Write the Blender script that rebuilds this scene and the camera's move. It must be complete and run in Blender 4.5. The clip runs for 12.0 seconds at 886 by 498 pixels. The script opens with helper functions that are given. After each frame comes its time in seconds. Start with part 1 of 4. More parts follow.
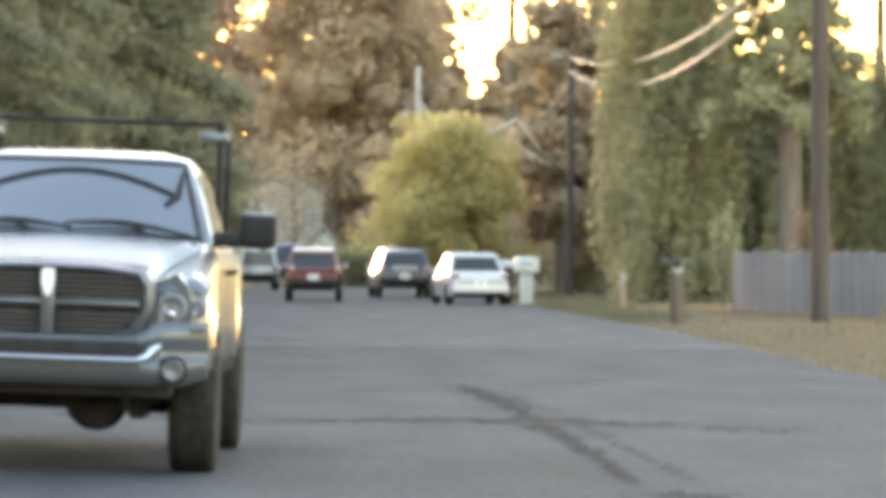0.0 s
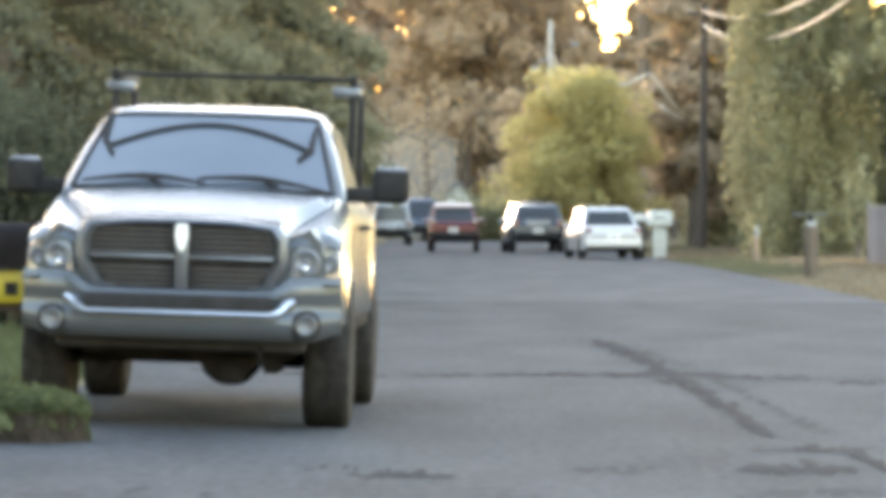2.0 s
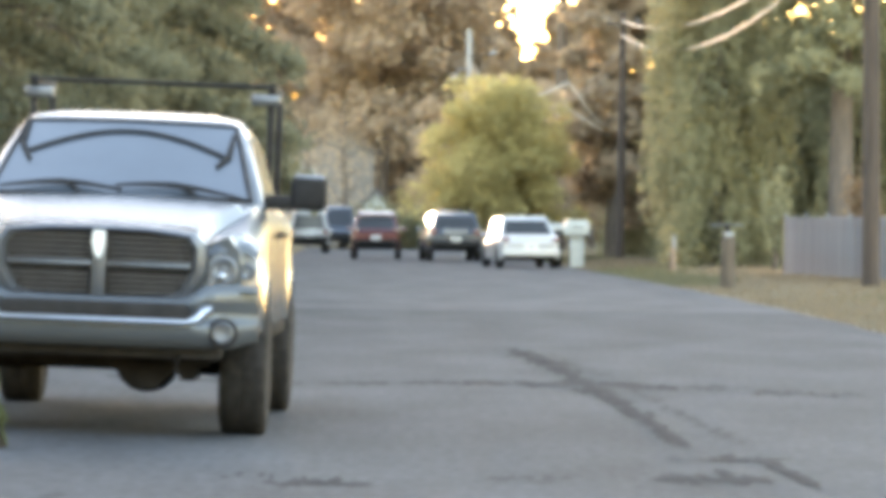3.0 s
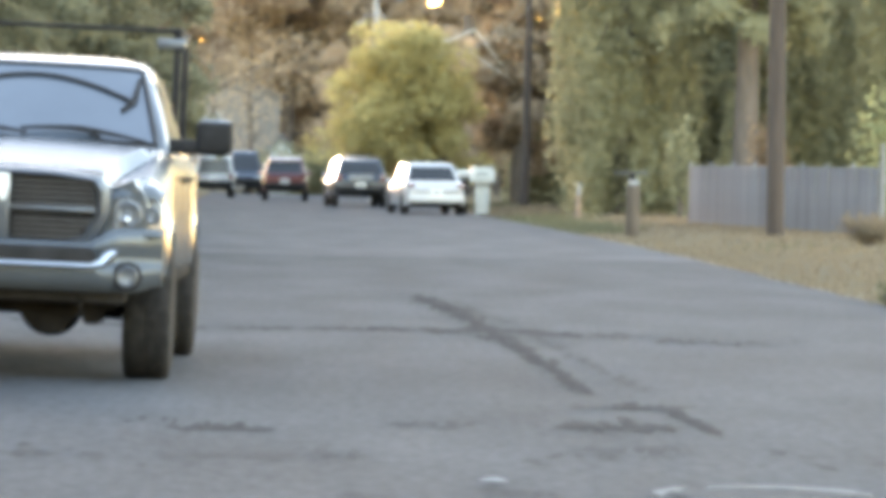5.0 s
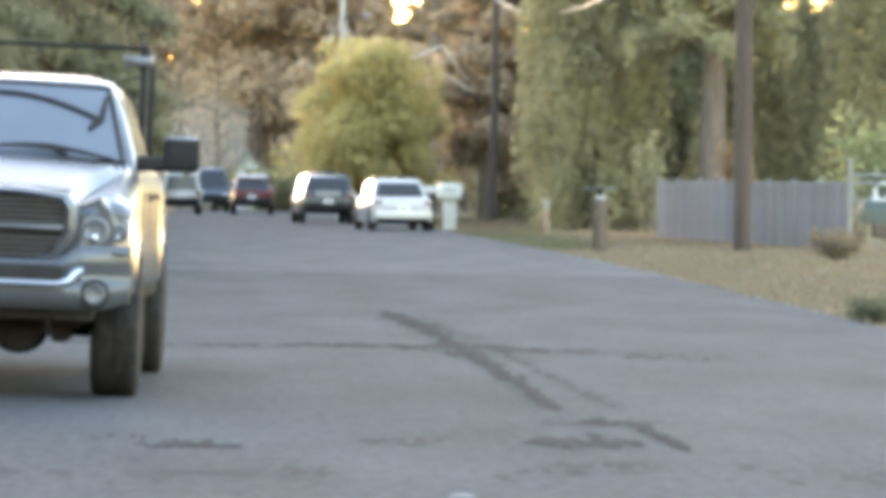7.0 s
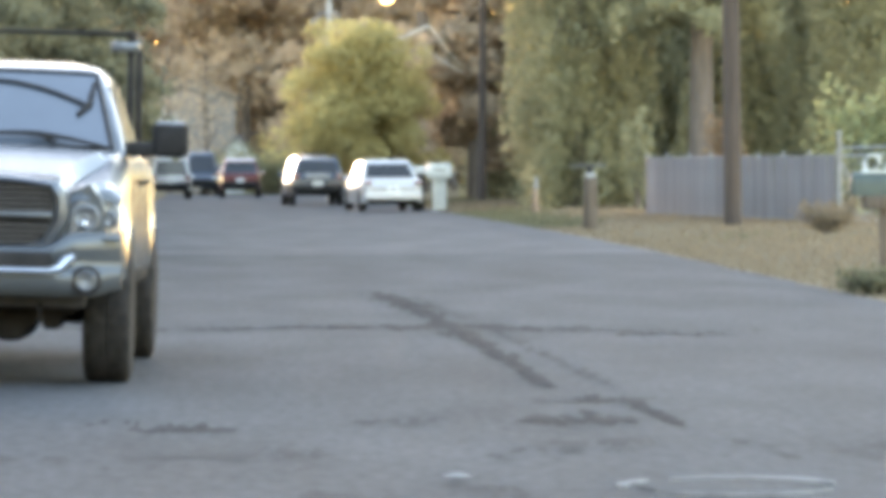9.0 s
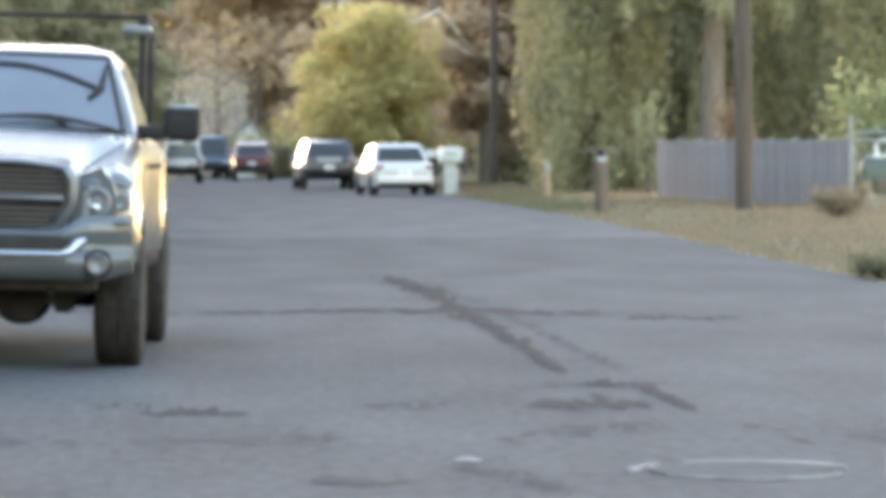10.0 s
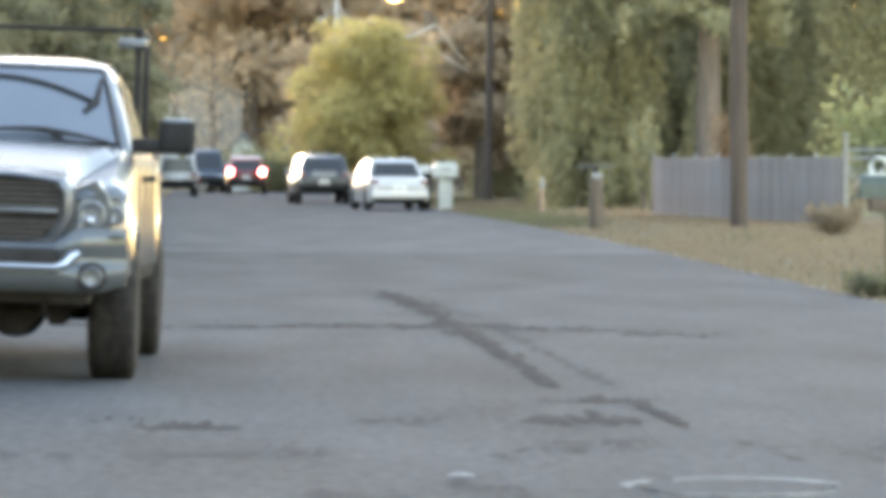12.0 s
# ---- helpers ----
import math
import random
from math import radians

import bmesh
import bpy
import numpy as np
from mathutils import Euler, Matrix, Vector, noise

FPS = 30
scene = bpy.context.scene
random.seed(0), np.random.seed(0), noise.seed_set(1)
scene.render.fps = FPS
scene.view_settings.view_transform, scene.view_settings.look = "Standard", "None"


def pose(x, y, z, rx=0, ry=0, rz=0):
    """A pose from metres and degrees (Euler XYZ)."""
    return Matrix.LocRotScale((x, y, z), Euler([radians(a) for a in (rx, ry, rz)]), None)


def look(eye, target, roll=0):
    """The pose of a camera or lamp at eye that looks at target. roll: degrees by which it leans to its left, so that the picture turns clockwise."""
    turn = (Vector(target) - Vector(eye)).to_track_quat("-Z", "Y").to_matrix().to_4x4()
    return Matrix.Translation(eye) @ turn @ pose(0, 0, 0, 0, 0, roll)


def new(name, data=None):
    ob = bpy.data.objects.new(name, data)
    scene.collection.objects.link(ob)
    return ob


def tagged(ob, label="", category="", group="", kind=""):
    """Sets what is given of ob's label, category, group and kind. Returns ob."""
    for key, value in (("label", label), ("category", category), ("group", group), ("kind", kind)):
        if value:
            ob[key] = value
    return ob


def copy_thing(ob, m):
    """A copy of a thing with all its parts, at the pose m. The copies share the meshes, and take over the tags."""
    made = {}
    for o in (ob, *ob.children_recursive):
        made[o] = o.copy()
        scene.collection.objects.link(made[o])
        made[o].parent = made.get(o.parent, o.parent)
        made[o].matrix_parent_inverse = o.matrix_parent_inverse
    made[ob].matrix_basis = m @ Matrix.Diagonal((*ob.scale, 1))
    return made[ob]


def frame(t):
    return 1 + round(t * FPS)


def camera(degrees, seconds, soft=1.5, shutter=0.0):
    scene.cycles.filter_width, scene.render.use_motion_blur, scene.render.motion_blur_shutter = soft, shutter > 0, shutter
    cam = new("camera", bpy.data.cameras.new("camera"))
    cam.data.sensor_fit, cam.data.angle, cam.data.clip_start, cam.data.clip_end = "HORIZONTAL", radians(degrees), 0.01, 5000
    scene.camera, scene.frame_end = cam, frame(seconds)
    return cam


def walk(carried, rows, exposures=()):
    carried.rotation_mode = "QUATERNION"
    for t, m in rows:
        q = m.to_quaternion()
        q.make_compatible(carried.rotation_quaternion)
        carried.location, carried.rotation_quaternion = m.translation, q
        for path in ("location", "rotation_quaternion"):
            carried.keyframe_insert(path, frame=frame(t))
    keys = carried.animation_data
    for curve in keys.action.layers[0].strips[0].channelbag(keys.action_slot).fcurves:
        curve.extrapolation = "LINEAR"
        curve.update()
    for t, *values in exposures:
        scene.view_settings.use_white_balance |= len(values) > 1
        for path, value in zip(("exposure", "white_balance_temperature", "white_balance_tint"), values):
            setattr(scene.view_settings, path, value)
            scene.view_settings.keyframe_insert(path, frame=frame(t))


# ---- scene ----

EYE = (0.0, 0.0, 1.37)
cam = camera(11.625, 12.0, soft=6.3)
# seconds, heading to the right of +y, elevation, lean, in degrees
TURNS = (
    (0.0, 1.762, 0.121, 0.35), (0.2, 1.849, 0.092, 0.30), (0.4, 1.390, 0.002, 0.10),
    (0.5, 0.587, -0.156, -0.09), (0.7, -0.305, -0.432, 0.00), (1.0, -0.502, -0.487, 0.00),
    (1.2, -0.149, -0.476, 0.00), (1.5, 0.000, -0.461, 0.00), (2.0, 0.013, -0.484, 0.11),
    (2.5, 0.851, -0.339, 0.50), (3.0, 1.100, -0.369, 0.52), (3.2, 1.272, -0.412, 0.55),
    (4.8, 2.272, -1.099, 1.00), (5.0, 2.360, -1.062, 1.03), (5.5, 2.425, -1.035, 0.94),
    (6.0, 2.743, -1.001, 1.09), (6.5, 2.757, -0.859, 1.08), (7.0, 2.783, -0.843, 0.81),
    (7.2, 2.810, -1.015, 0.70), (8.8, 2.964, -1.126, -0.20), (9.0, 2.906, -1.106, -0.25),
    (9.5, 2.834, -1.176, -0.20), (10.0, 2.757, -1.318, -0.16), (10.5, 2.673, -1.321, -0.24),
    (11.0, 2.615, -1.346, 0.04), (11.5, 2.673, -1.316, -0.04), (12.0, 2.831, -1.117, 0.20)
)


def gaze(heading, elevation, lean):
    h, e = radians(heading), radians(elevation)
    way = Vector((math.sin(h) * math.cos(e), math.cos(h) * math.cos(e), math.sin(e)))
    return look(EYE, Vector(EYE) + way * 50.0, lean)


walk(cam, [(t, gaze(h, e, a)) for t, h, e, a in TURNS], exposures=[
    (0.0, 4.30, 7230, 22), (0.5, 4.20, 7130, 22), (1.0, 4.35, 6880, 22), (1.5, 4.40, 6880, 22), (2.5, 4.45, 6980, 22), (5.0, 4.49, 6880, 22), (9.0, 4.40, 6680, 22), (12.0, 4.38, 6880, 22)])

# ---- light: evening sky, low sun behind the trees at the end of the street ----
world = bpy.data.worlds.new("evening_sky")
scene.world = world
world.use_nodes = True
wn = world.node_tree.nodes
sky = wn.new("ShaderNodeTexSky")
sky.sky_type = 'NISHITA'
sky.sun_disc = False
sky.sun_elevation = radians(4.5)
sky.sun_rotation = radians(-14.0)
sky.air_density, sky.dust_density, sky.ozone_density = 1.0, 0.4, 1.0
world.node_tree.links.new(sky.outputs[0], wn["Background"].inputs[0])
wn["Background"].inputs[1].default_value = 0.15

sun = new("sun", bpy.data.lights.new("sun", 'SUN'))
sun.data.energy, sun.data.angle, sun.data.color = 0.5, radians(1.5), (1.0, 0.80, 0.58)
sun.matrix_world = look((0, 0, 0), (-math.sin(radians(-14.0)), -math.cos(radians(-14.0)), -math.tan(radians(4.5))))


# ---- materials ----
def mat(name, base, rough=0.6, metal=0.0, vary=0.25, scale=4.0, fine=60.0, bump=0.15, island=0.0, coat=0.0, stretch=(1, 1, 1), second=None, ior=1.5, spec=0.5, grain=0.6):
    """Principled surface with variation at two scales and a fine relief."""
    m = bpy.data.materials.new(name)
    m.use_nodes = True
    n, l = m.node_tree.nodes, m.node_tree.links
    p = n["Principled BSDF"]
    p.inputs["Roughness"].default_value, p.inputs["Metallic"].default_value = rough, metal
    p.inputs["IOR"].default_value, p.inputs["Specular IOR Level"].default_value = ior, spec
    p.inputs["Coat Weight"].default_value, p.inputs["Coat Roughness"].default_value = coat, 0.05
    tc, mp = n.new("ShaderNodeTexCoord"), n.new("ShaderNodeMapping")
    mp.inputs["Scale"].default_value = stretch
    l.new(tc.outputs["Object"], mp.inputs["Vector"])
    big, small = n.new("ShaderNodeTexNoise"), n.new("ShaderNodeTexNoise")
    big.inputs["Scale"].default_value, big.inputs["Detail"].default_value = scale, 5.0
    small.inputs["Scale"].default_value, small.inputs["Detail"].default_value = fine, 3.0
    for t in (big, small):
        l.new(mp.outputs[0], t.inputs["Vector"])
    ramp = n.new("ShaderNodeValToRGB")
    dark = [c * (1 - vary) for c in base]
    light = list(second) if second else [min(1.0, c * (1 + vary)) for c in base]
    ramp.color_ramp.elements[0].position, ramp.color_ramp.elements[1].position = 0.32, 0.68
    ramp.color_ramp.elements[0].color, ramp.color_ramp.elements[1].color = (*dark, 1), (*light, 1)
    l.new(big.outputs["Fac"], ramp.inputs["Fac"])
    hsv = n.new("ShaderNodeHueSaturation")
    l.new(ramp.outputs["Color"], hsv.inputs["Color"])
    rng = n.new("ShaderNodeMapRange")
    rng.inputs["To Min"].default_value, rng.inputs["To Max"].default_value = 1 - vary * grain, 1 + vary * grain
    l.new(small.outputs["Fac"], rng.inputs["Value"])
    if island < 0:
        obj, info = n.new("ShaderNodeObjectInfo"), n.new("ShaderNodeMapRange")
        info.inputs["To Min"].default_value, info.inputs["To Max"].default_value = 1 + island, 1 - island
        l.new(obj.outputs["Random"], info.inputs["Value"])
        mul = n.new("ShaderNodeMath")
        mul.operation = 'MULTIPLY'
        l.new(rng.outputs[0], mul.inputs[0]), l.new(info.outputs[0], mul.inputs[1])
        l.new(mul.outputs[0], hsv.inputs["Value"])
    elif island > 0:
        geo, info = n.new("ShaderNodeNewGeometry"), n.new("ShaderNodeMapRange")
        info.inputs["To Min"].default_value, info.inputs["To Max"].default_value = 1 - island, 1 + island
        l.new(geo.outputs["Random Per Island"], info.inputs["Value"])
        mul = n.new("ShaderNodeMath")
        mul.operation = 'MULTIPLY'
        l.new(rng.outputs[0], mul.inputs[0]), l.new(info.outputs[0], mul.inputs[1])
        l.new(mul.outputs[0], hsv.inputs["Value"])
    else:
        l.new(rng.outputs[0], hsv.inputs["Value"])
    l.new(hsv.outputs["Color"], p.inputs["Base Color"])
    if bump > 0:
        b = n.new("ShaderNodeBump")
        b.inputs["Strength"].default_value, b.inputs["Distance"].default_value = bump, 0.02
        l.new(small.outputs["Fac"], b.inputs["Height"])
        l.new(b.outputs[0], p.inputs["Normal"])
    return m


def leafy(name, base, second, translucent=0.5, island=0.25):
    """Foliage: each leaf of its own shade, light shines through."""
    m = bpy.data.materials.new(name)
    m.use_nodes = True
    n, l = m.node_tree.nodes, m.node_tree.links
    n.remove(n["Principled BSDF"])
    geo, ramp = n.new("ShaderNodeNewGeometry"), n.new("ShaderNodeValToRGB")
    ramp.color_ramp.elements[0].color = (*[c * (1 - island) for c in base], 1)
    ramp.color_ramp.elements[1].color = (*second, 1)
    mid = ramp.color_ramp.elements.new(0.5)
    mid.color = (*base, 1)
    tc, nz, add = n.new("ShaderNodeTexCoord"), n.new("ShaderNodeTexNoise"), n.new("ShaderNodeMath")
    nz.inputs["Scale"].default_value = 0.7
    l.new(tc.outputs["Object"], nz.inputs["Vector"])
    add.operation = 'MULTIPLY_ADD'
    add.inputs[1].default_value = 0.6
    l.new(geo.outputs["Random Per Island"], add.inputs[0])
    sc = n.new("ShaderNodeMapRange")
    sc.inputs["From Min"].default_value, sc.inputs["From Max"].default_value = 0.3, 0.7
    sc.inputs["To Max"].default_value = 0.4
    l.new(nz.outputs["Fac"], sc.inputs["Value"]), l.new(sc.outputs[0], add.inputs[2])
    l.new(add.outputs[0], ramp.inputs["Fac"])
    d, t, mix = n.new("ShaderNodeBsdfDiffuse"), n.new("ShaderNodeBsdfTranslucent"), n.new("ShaderNodeMixShader")
    l.new(ramp.outputs[0], d.inputs["Color"]), l.new(ramp.outputs[0], t.inputs["Color"])
    mix.inputs[0].default_value = translucent
    l.new(d.outputs[0], mix.inputs[1]), l.new(t.outputs[0], mix.inputs[2])
    l.new(mix.outputs[0], n["Material Output"].inputs["Surface"])
    return m


def glow(name, colour, strength):
    m = bpy.data.materials.new(name)
    m.use_nodes = True
    p = m.node_tree.nodes["Principled BSDF"]
    p.inputs["Base Color"].default_value = (*colour, 1)
    p.inputs["Emission Color"].default_value = (*colour, 1)
    p.inputs["Emission Strength"].default_value = strength
    return m


M = {
    "asphalt": mat("asphalt", (0.048, 0.049, 0.0505), 0.9, spec=0.06, vary=0.2, scale=0.9, fine=14.0, bump=0.5, stretch=(1.0, 0.3, 1.0), grain=2.5),
    # paler copy for the far road: its grazing sky sheen is put into the colour
    "asphalt_sky_sheen": mat("asphalt_sky_sheen", (0.066, 0.0665, 0.067), 0.9, spec=0.06, vary=0.2, scale=0.9, fine=14.0, bump=0.4, stretch=(1.0, 0.3, 1.0), grain=2.0),
    "tar": mat("tar", (0.027, 0.027, 0.0275), 0.9, spec=0.04, vary=0.3, scale=3.0, fine=30.0),
    "old_patch": mat("old_patch", (0.039, 0.039, 0.0395), 0.9, spec=0.05, vary=0.2, scale=2.0, fine=30.0),
    "concrete": mat("concrete", (0.17, 0.167, 0.162), 0.9, spec=0.05, vary=0.3, scale=6.0, fine=50.0),
    "ground": mat("ground", (0.20, 0.157, 0.104), 0.95, spec=0.0, vary=0.25, scale=0.35, fine=9.0, bump=0.2, second=(0.17, 0.136, 0.084)),
    "grass": leafy("grass", (0.125, 0.12, 0.072), (0.15, 0.14, 0.085), 0.5, 0.1),
    "straw": leafy("straw", (0.185, 0.145, 0.097), (0.203, 0.158, 0.106), 0.5, 0.06),
    "lush": leafy("lush", (0.085, 0.10, 0.05), (0.12, 0.135, 0.07)),
    "paint_silver": mat("paint_silver", (0.088, 0.098, 0.108), 0.27, 0.35, spec=0.12, vary=0.05, scale=3.0, fine=400.0, bump=0.015, coat=0.08),
    "paint_white": mat("paint_white", (0.35, 0.35, 0.35), 0.35, vary=0.06, scale=3.0, fine=200.0, bump=0.02, coat=0.8),
    "paint_dark": mat("paint_dark", (0.03, 0.042, 0.06), 0.3, 0.3, vary=0.12, scale=3.0, fine=200.0, bump=0.02, coat=1.0),
    "paint_red": mat("paint_red", (0.10, 0.018, 0.02), 0.3, 0.2, vary=0.12, scale=3.0, fine=200.0, bump=0.02, coat=1.0),
    # red paint lightened by the sky reflection painted into it
    "sheen_red": mat("sheen_red", (0.6, 0.48, 0.48), 0.35, vary=0.08, scale=3.0, bump=0.0, coat=0.8),
    "chrome": mat("chrome", (0.38, 0.39, 0.41), 0.32, 1.0, vary=0.05, scale=8.0, bump=0.0),
    "trim": mat("trim", (0.02, 0.019, 0.019), 0.75, spec=0.12, vary=0.3, scale=9.0),
    "slat_grey": mat("slat_grey", (0.11, 0.105, 0.105), 0.4, 0.4, vary=0.1, scale=9.0, bump=0.02),
    "grille_black": mat("grille_black", (0.026, 0.025, 0.025), 0.8, spec=0.1, vary=0.2, scale=9.0),
    "grille_grey": mat("grille_grey", (0.12, 0.13, 0.145), 0.35, 0.6, vary=0.1, scale=9.0, bump=0.02),
    "rubber": mat("rubber", (0.022, 0.0205, 0.0195), 0.92, spec=0.1, vary=0.35, scale=14.0, fine=90.0, bump=0.4),
    "chassis": mat("chassis", (0.014, 0.013, 0.0125), 0.92, spec=0.05, vary=0.4, scale=7.0, fine=50.0),
    "windscreen": mat("windscreen", (0.05, 0.062, 0.077), 0.06, vary=0.08, scale=1.5, fine=20.0, bump=0.0, ior=1.55),
    "tinted_glass": mat("tinted_glass", (0.03, 0.032, 0.035), 0.2, vary=0.1, scale=2.0, bump=0.0, ior=1.4, spec=0.35),
    "lens": mat("lens", (0.21, 0.225, 0.24), 0.15, 0.0, vary=0.12, scale=9.0, bump=0.0, coat=0.4),
    "bulb_glass": mat("bulb_glass", (0.6, 0.62, 0.65), 0.15, 0.9, vary=0.05, bump=0.0),
    "reflector": mat("reflector", (0.15, 0.16, 0.175), 0.4, 0.7, vary=0.05, bump=0.0),
    "tail_lens": mat("tail_lens", (0.11, 0.03, 0.03), 0.15, vary=0.1, bump=0.0, coat=1.0),
    "brake_glow": glow("brake_glow", (1.0, 0.16, 0.13), 6.0),
    "plate": mat("plate", (0.7, 0.7, 0.68), 0.4, vary=0.1, bump=0.0),
    "wood_pole": mat("wood_pole", (0.052, 0.037, 0.028), 0.9, vary=0.35, scale=2.0, fine=14.0, bump=0.6, stretch=(6, 6, 0.4)),
    "wood_grey": mat("wood_grey", (0.085, 0.064, 0.046), 0.9, vary=0.3, scale=3.0, fine=22.0, bump=0.5, stretch=(6, 6, 0.5)),
    "bark": mat("bark", (0.12, 0.095, 0.075), 0.95, vary=0.4, scale=3.0, fine=16.0, bump=0.8, stretch=(5, 5, 0.6)),
    "bark_pale": mat("bark_pale", (0.10, 0.078, 0.062), 0.95, vary=0.3, scale=3.0, fine=16.0, bump=0.8, stretch=(5, 5, 0.6)),
    "fence_grey": mat("fence_grey", (0.13, 0.13, 0.138), 0.85, spec=0.1, island=-0.16, vary=0.35, scale=1.2, fine=20.0, bump=0.2, stretch=(3, 3, 0.5)),
    "galvanised": mat("galvanised", (0.25, 0.255, 0.26), 0.55, 0.4, vary=0.15, scale=10.0),
    "siding": mat("siding", (0.185, 0.165, 0.145), 0.8, vary=0.12, scale=1.0, fine=14.0),
    "white_board": mat("white_board", (0.47, 0.48, 0.45), 0.7, vary=0.12, scale=4.0, fine=40.0),
    "roofing": mat("roofing", (0.14, 0.13, 0.125), 0.9, vary=0.3, scale=2.0, fine=12.0),
    "yellow": mat("yellow", (0.42, 0.32, 0.02), 0.5, vary=0.15, scale=7.0, fine=60.0),
    "mailbox_black": mat("mailbox_black", (0.016, 0.013, 0.0125), 0.8, spec=0.1, vary=0.3, scale=7.0),
    "mailbox_green": mat("mailbox_green", (0.028, 0.042, 0.033), 0.5, vary=0.25, scale=7.0),
    # wire colour is made paler: the glare on it is painted in
    "wire": mat("wire", (0.30, 0.27, 0.23), 0.5, vary=0.2, scale=5.0, bump=0.0),
    "leaf_dark": leafy("leaf_dark", (0.168, 0.161, 0.104), (0.185, 0.178, 0.116), 0.5, 0.08),
    # next three leaf colours are lifted: the bright haze veil is put into them
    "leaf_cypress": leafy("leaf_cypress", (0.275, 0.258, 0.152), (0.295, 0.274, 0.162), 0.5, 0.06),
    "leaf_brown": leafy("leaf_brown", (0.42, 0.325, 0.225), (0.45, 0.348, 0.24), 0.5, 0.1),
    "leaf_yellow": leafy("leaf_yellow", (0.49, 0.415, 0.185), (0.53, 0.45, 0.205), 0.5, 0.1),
    "leaf_fresh": leafy("leaf_fresh", (0.20, 0.215, 0.11), (0.26, 0.27, 0.15), 0.4),
    "leaf_tan": leafy("leaf_tan", (0.24, 0.16, 0.10), (0.34, 0.24, 0.15)),
    "stump_bark": mat("stump_bark", (0.032, 0.026, 0.02), 0.95, spec=0.0, vary=0.5, scale=5.0, fine=22.0, bump=1.0, stretch=(3, 3, 0.7)),
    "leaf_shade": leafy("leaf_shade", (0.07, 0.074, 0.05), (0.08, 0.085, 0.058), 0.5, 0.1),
    "dead_wood": mat("dead_wood", (0.6, 0.54, 0.45), 0.85, vary=0.2, scale=6.0, fine=30.0, bump=0.3),
    "pole_pale": mat("pole_pale", (0.36, 0.34, 0.31), 0.9, vary=0.2, scale=2.0, fine=14.0, bump=0.4, stretch=(6, 6, 0.4)),
    "tan_post": mat("tan_post", (0.20, 0.13, 0.085), 0.7, vary=0.3, scale=6.0),
    "pale_leaf": leafy("pale_leaf", (0.17, 0.20, 0.14), (0.24, 0.27, 0.20)),
}


# ---- mesh tools ----
def thing(name, m, label, category, group="", kind=""):
    ob = new(name)
    ob.empty_display_size = 0.2
    ob.matrix_world = m
    return tagged(ob, label, category, group, kind)


def part(name, bm, material, parent=None, label="", smooth=True):
    me = bpy.data.meshes.new(name)
    bmesh.ops.recalc_face_normals(bm, faces=bm.faces)
    bm.to_mesh(me)
    bm.free()
    me.materials.append(M[material])
    if smooth:
        me.polygons.foreach_set("use_smooth", [True] * len(me.polygons))
        me.set_sharp_from_angle(angle=radians(38))
    ob = new(name, me)
    if parent:
        ob.parent = parent
    return tagged(ob, label)


def box(cx, cy, cz, sx, sy, sz, bevel=0.01, seg=2, bm=None, rot=None):
    b = bmesh.new()
    bmesh.ops.create_cube(b, size=1.0, matrix=Matrix.Diagonal((sx, sy, sz, 1)))
    if bevel > 0:
        bmesh.ops.bevel(b, geom=b.edges[:], offset=bevel, segments=seg, profile=0.5, affect='EDGES')
    m = Matrix.Translation((cx, cy, cz))
    bmesh.ops.transform(b, matrix=m @ rot if rot else m, verts=b.verts)
    return join(bm, b)


def join(bm, b):
    if bm is None:
        return b
    me = bpy.data.meshes.new("tmp")
    b.to_mesh(me)
    b.free()
    bm.from_mesh(me)
    bpy.data.meshes.remove(me)
    return bm


def lathe(profile, at=(0, 0, 0), axis='Z', seg=28, bm=None):
    """Turns (radius, height) pairs round an axis."""
    b = bmesh.new()
    rings = []
    for r, h in profile:
        rings.append([b.verts.new((r * math.cos(2 * math.pi * i / seg), r * math.sin(2 * math.pi * i / seg), h)) for i in range(seg)])
    for a, c in zip(rings, rings[1:]):
        for i in range(seg):
            b.faces.new((a[i], a[(i + 1) % seg], c[(i + 1) % seg], c[i]))
    for ring in (rings[0], rings[-1]):
        b.faces.new(ring)
    turn = {'Z': Matrix(), 'X': Matrix.Rotation(radians(90), 4, 'Y'), 'Y': Matrix.Rotation(radians(90), 4, 'X')}[axis]
    bmesh.ops.transform(b, matrix=Matrix.Translation(at) @ turn, verts=b.verts)
    return join(bm, b)


def tube(points, radii, seg=10, bm=None):
    """A round tube along a line of points, tapering."""
    b = bmesh.new()
    pts = [Vector(p) for p in points]
    if not isinstance(radii, (list, tuple)):
        radii = [radii] * len(pts)
    rings = []
    for i, p in enumerate(pts):
        way = (pts[min(i + 1, len(pts) - 1)] - pts[max(i - 1, 0)]).normalized()
        side = way.cross(Vector((0, 0, 1)) if abs(way.z) < 0.9 else Vector((1, 0, 0))).normalized()
        up = side.cross(way)
        rings.append([b.verts.new(p + radii[i] * (side * math.cos(2 * math.pi * k / seg) + up * math.sin(2 * math.pi * k / seg))) for k in range(seg)])
    for a, c in zip(rings, rings[1:]):
        for k in range(seg):
            b.faces.new((a[k], a[(k + 1) % seg], c[(k + 1) % seg], c[k]))
    b.faces.new(rings[0]), b.faces.new(rings[-1])
    return join(bm, b)


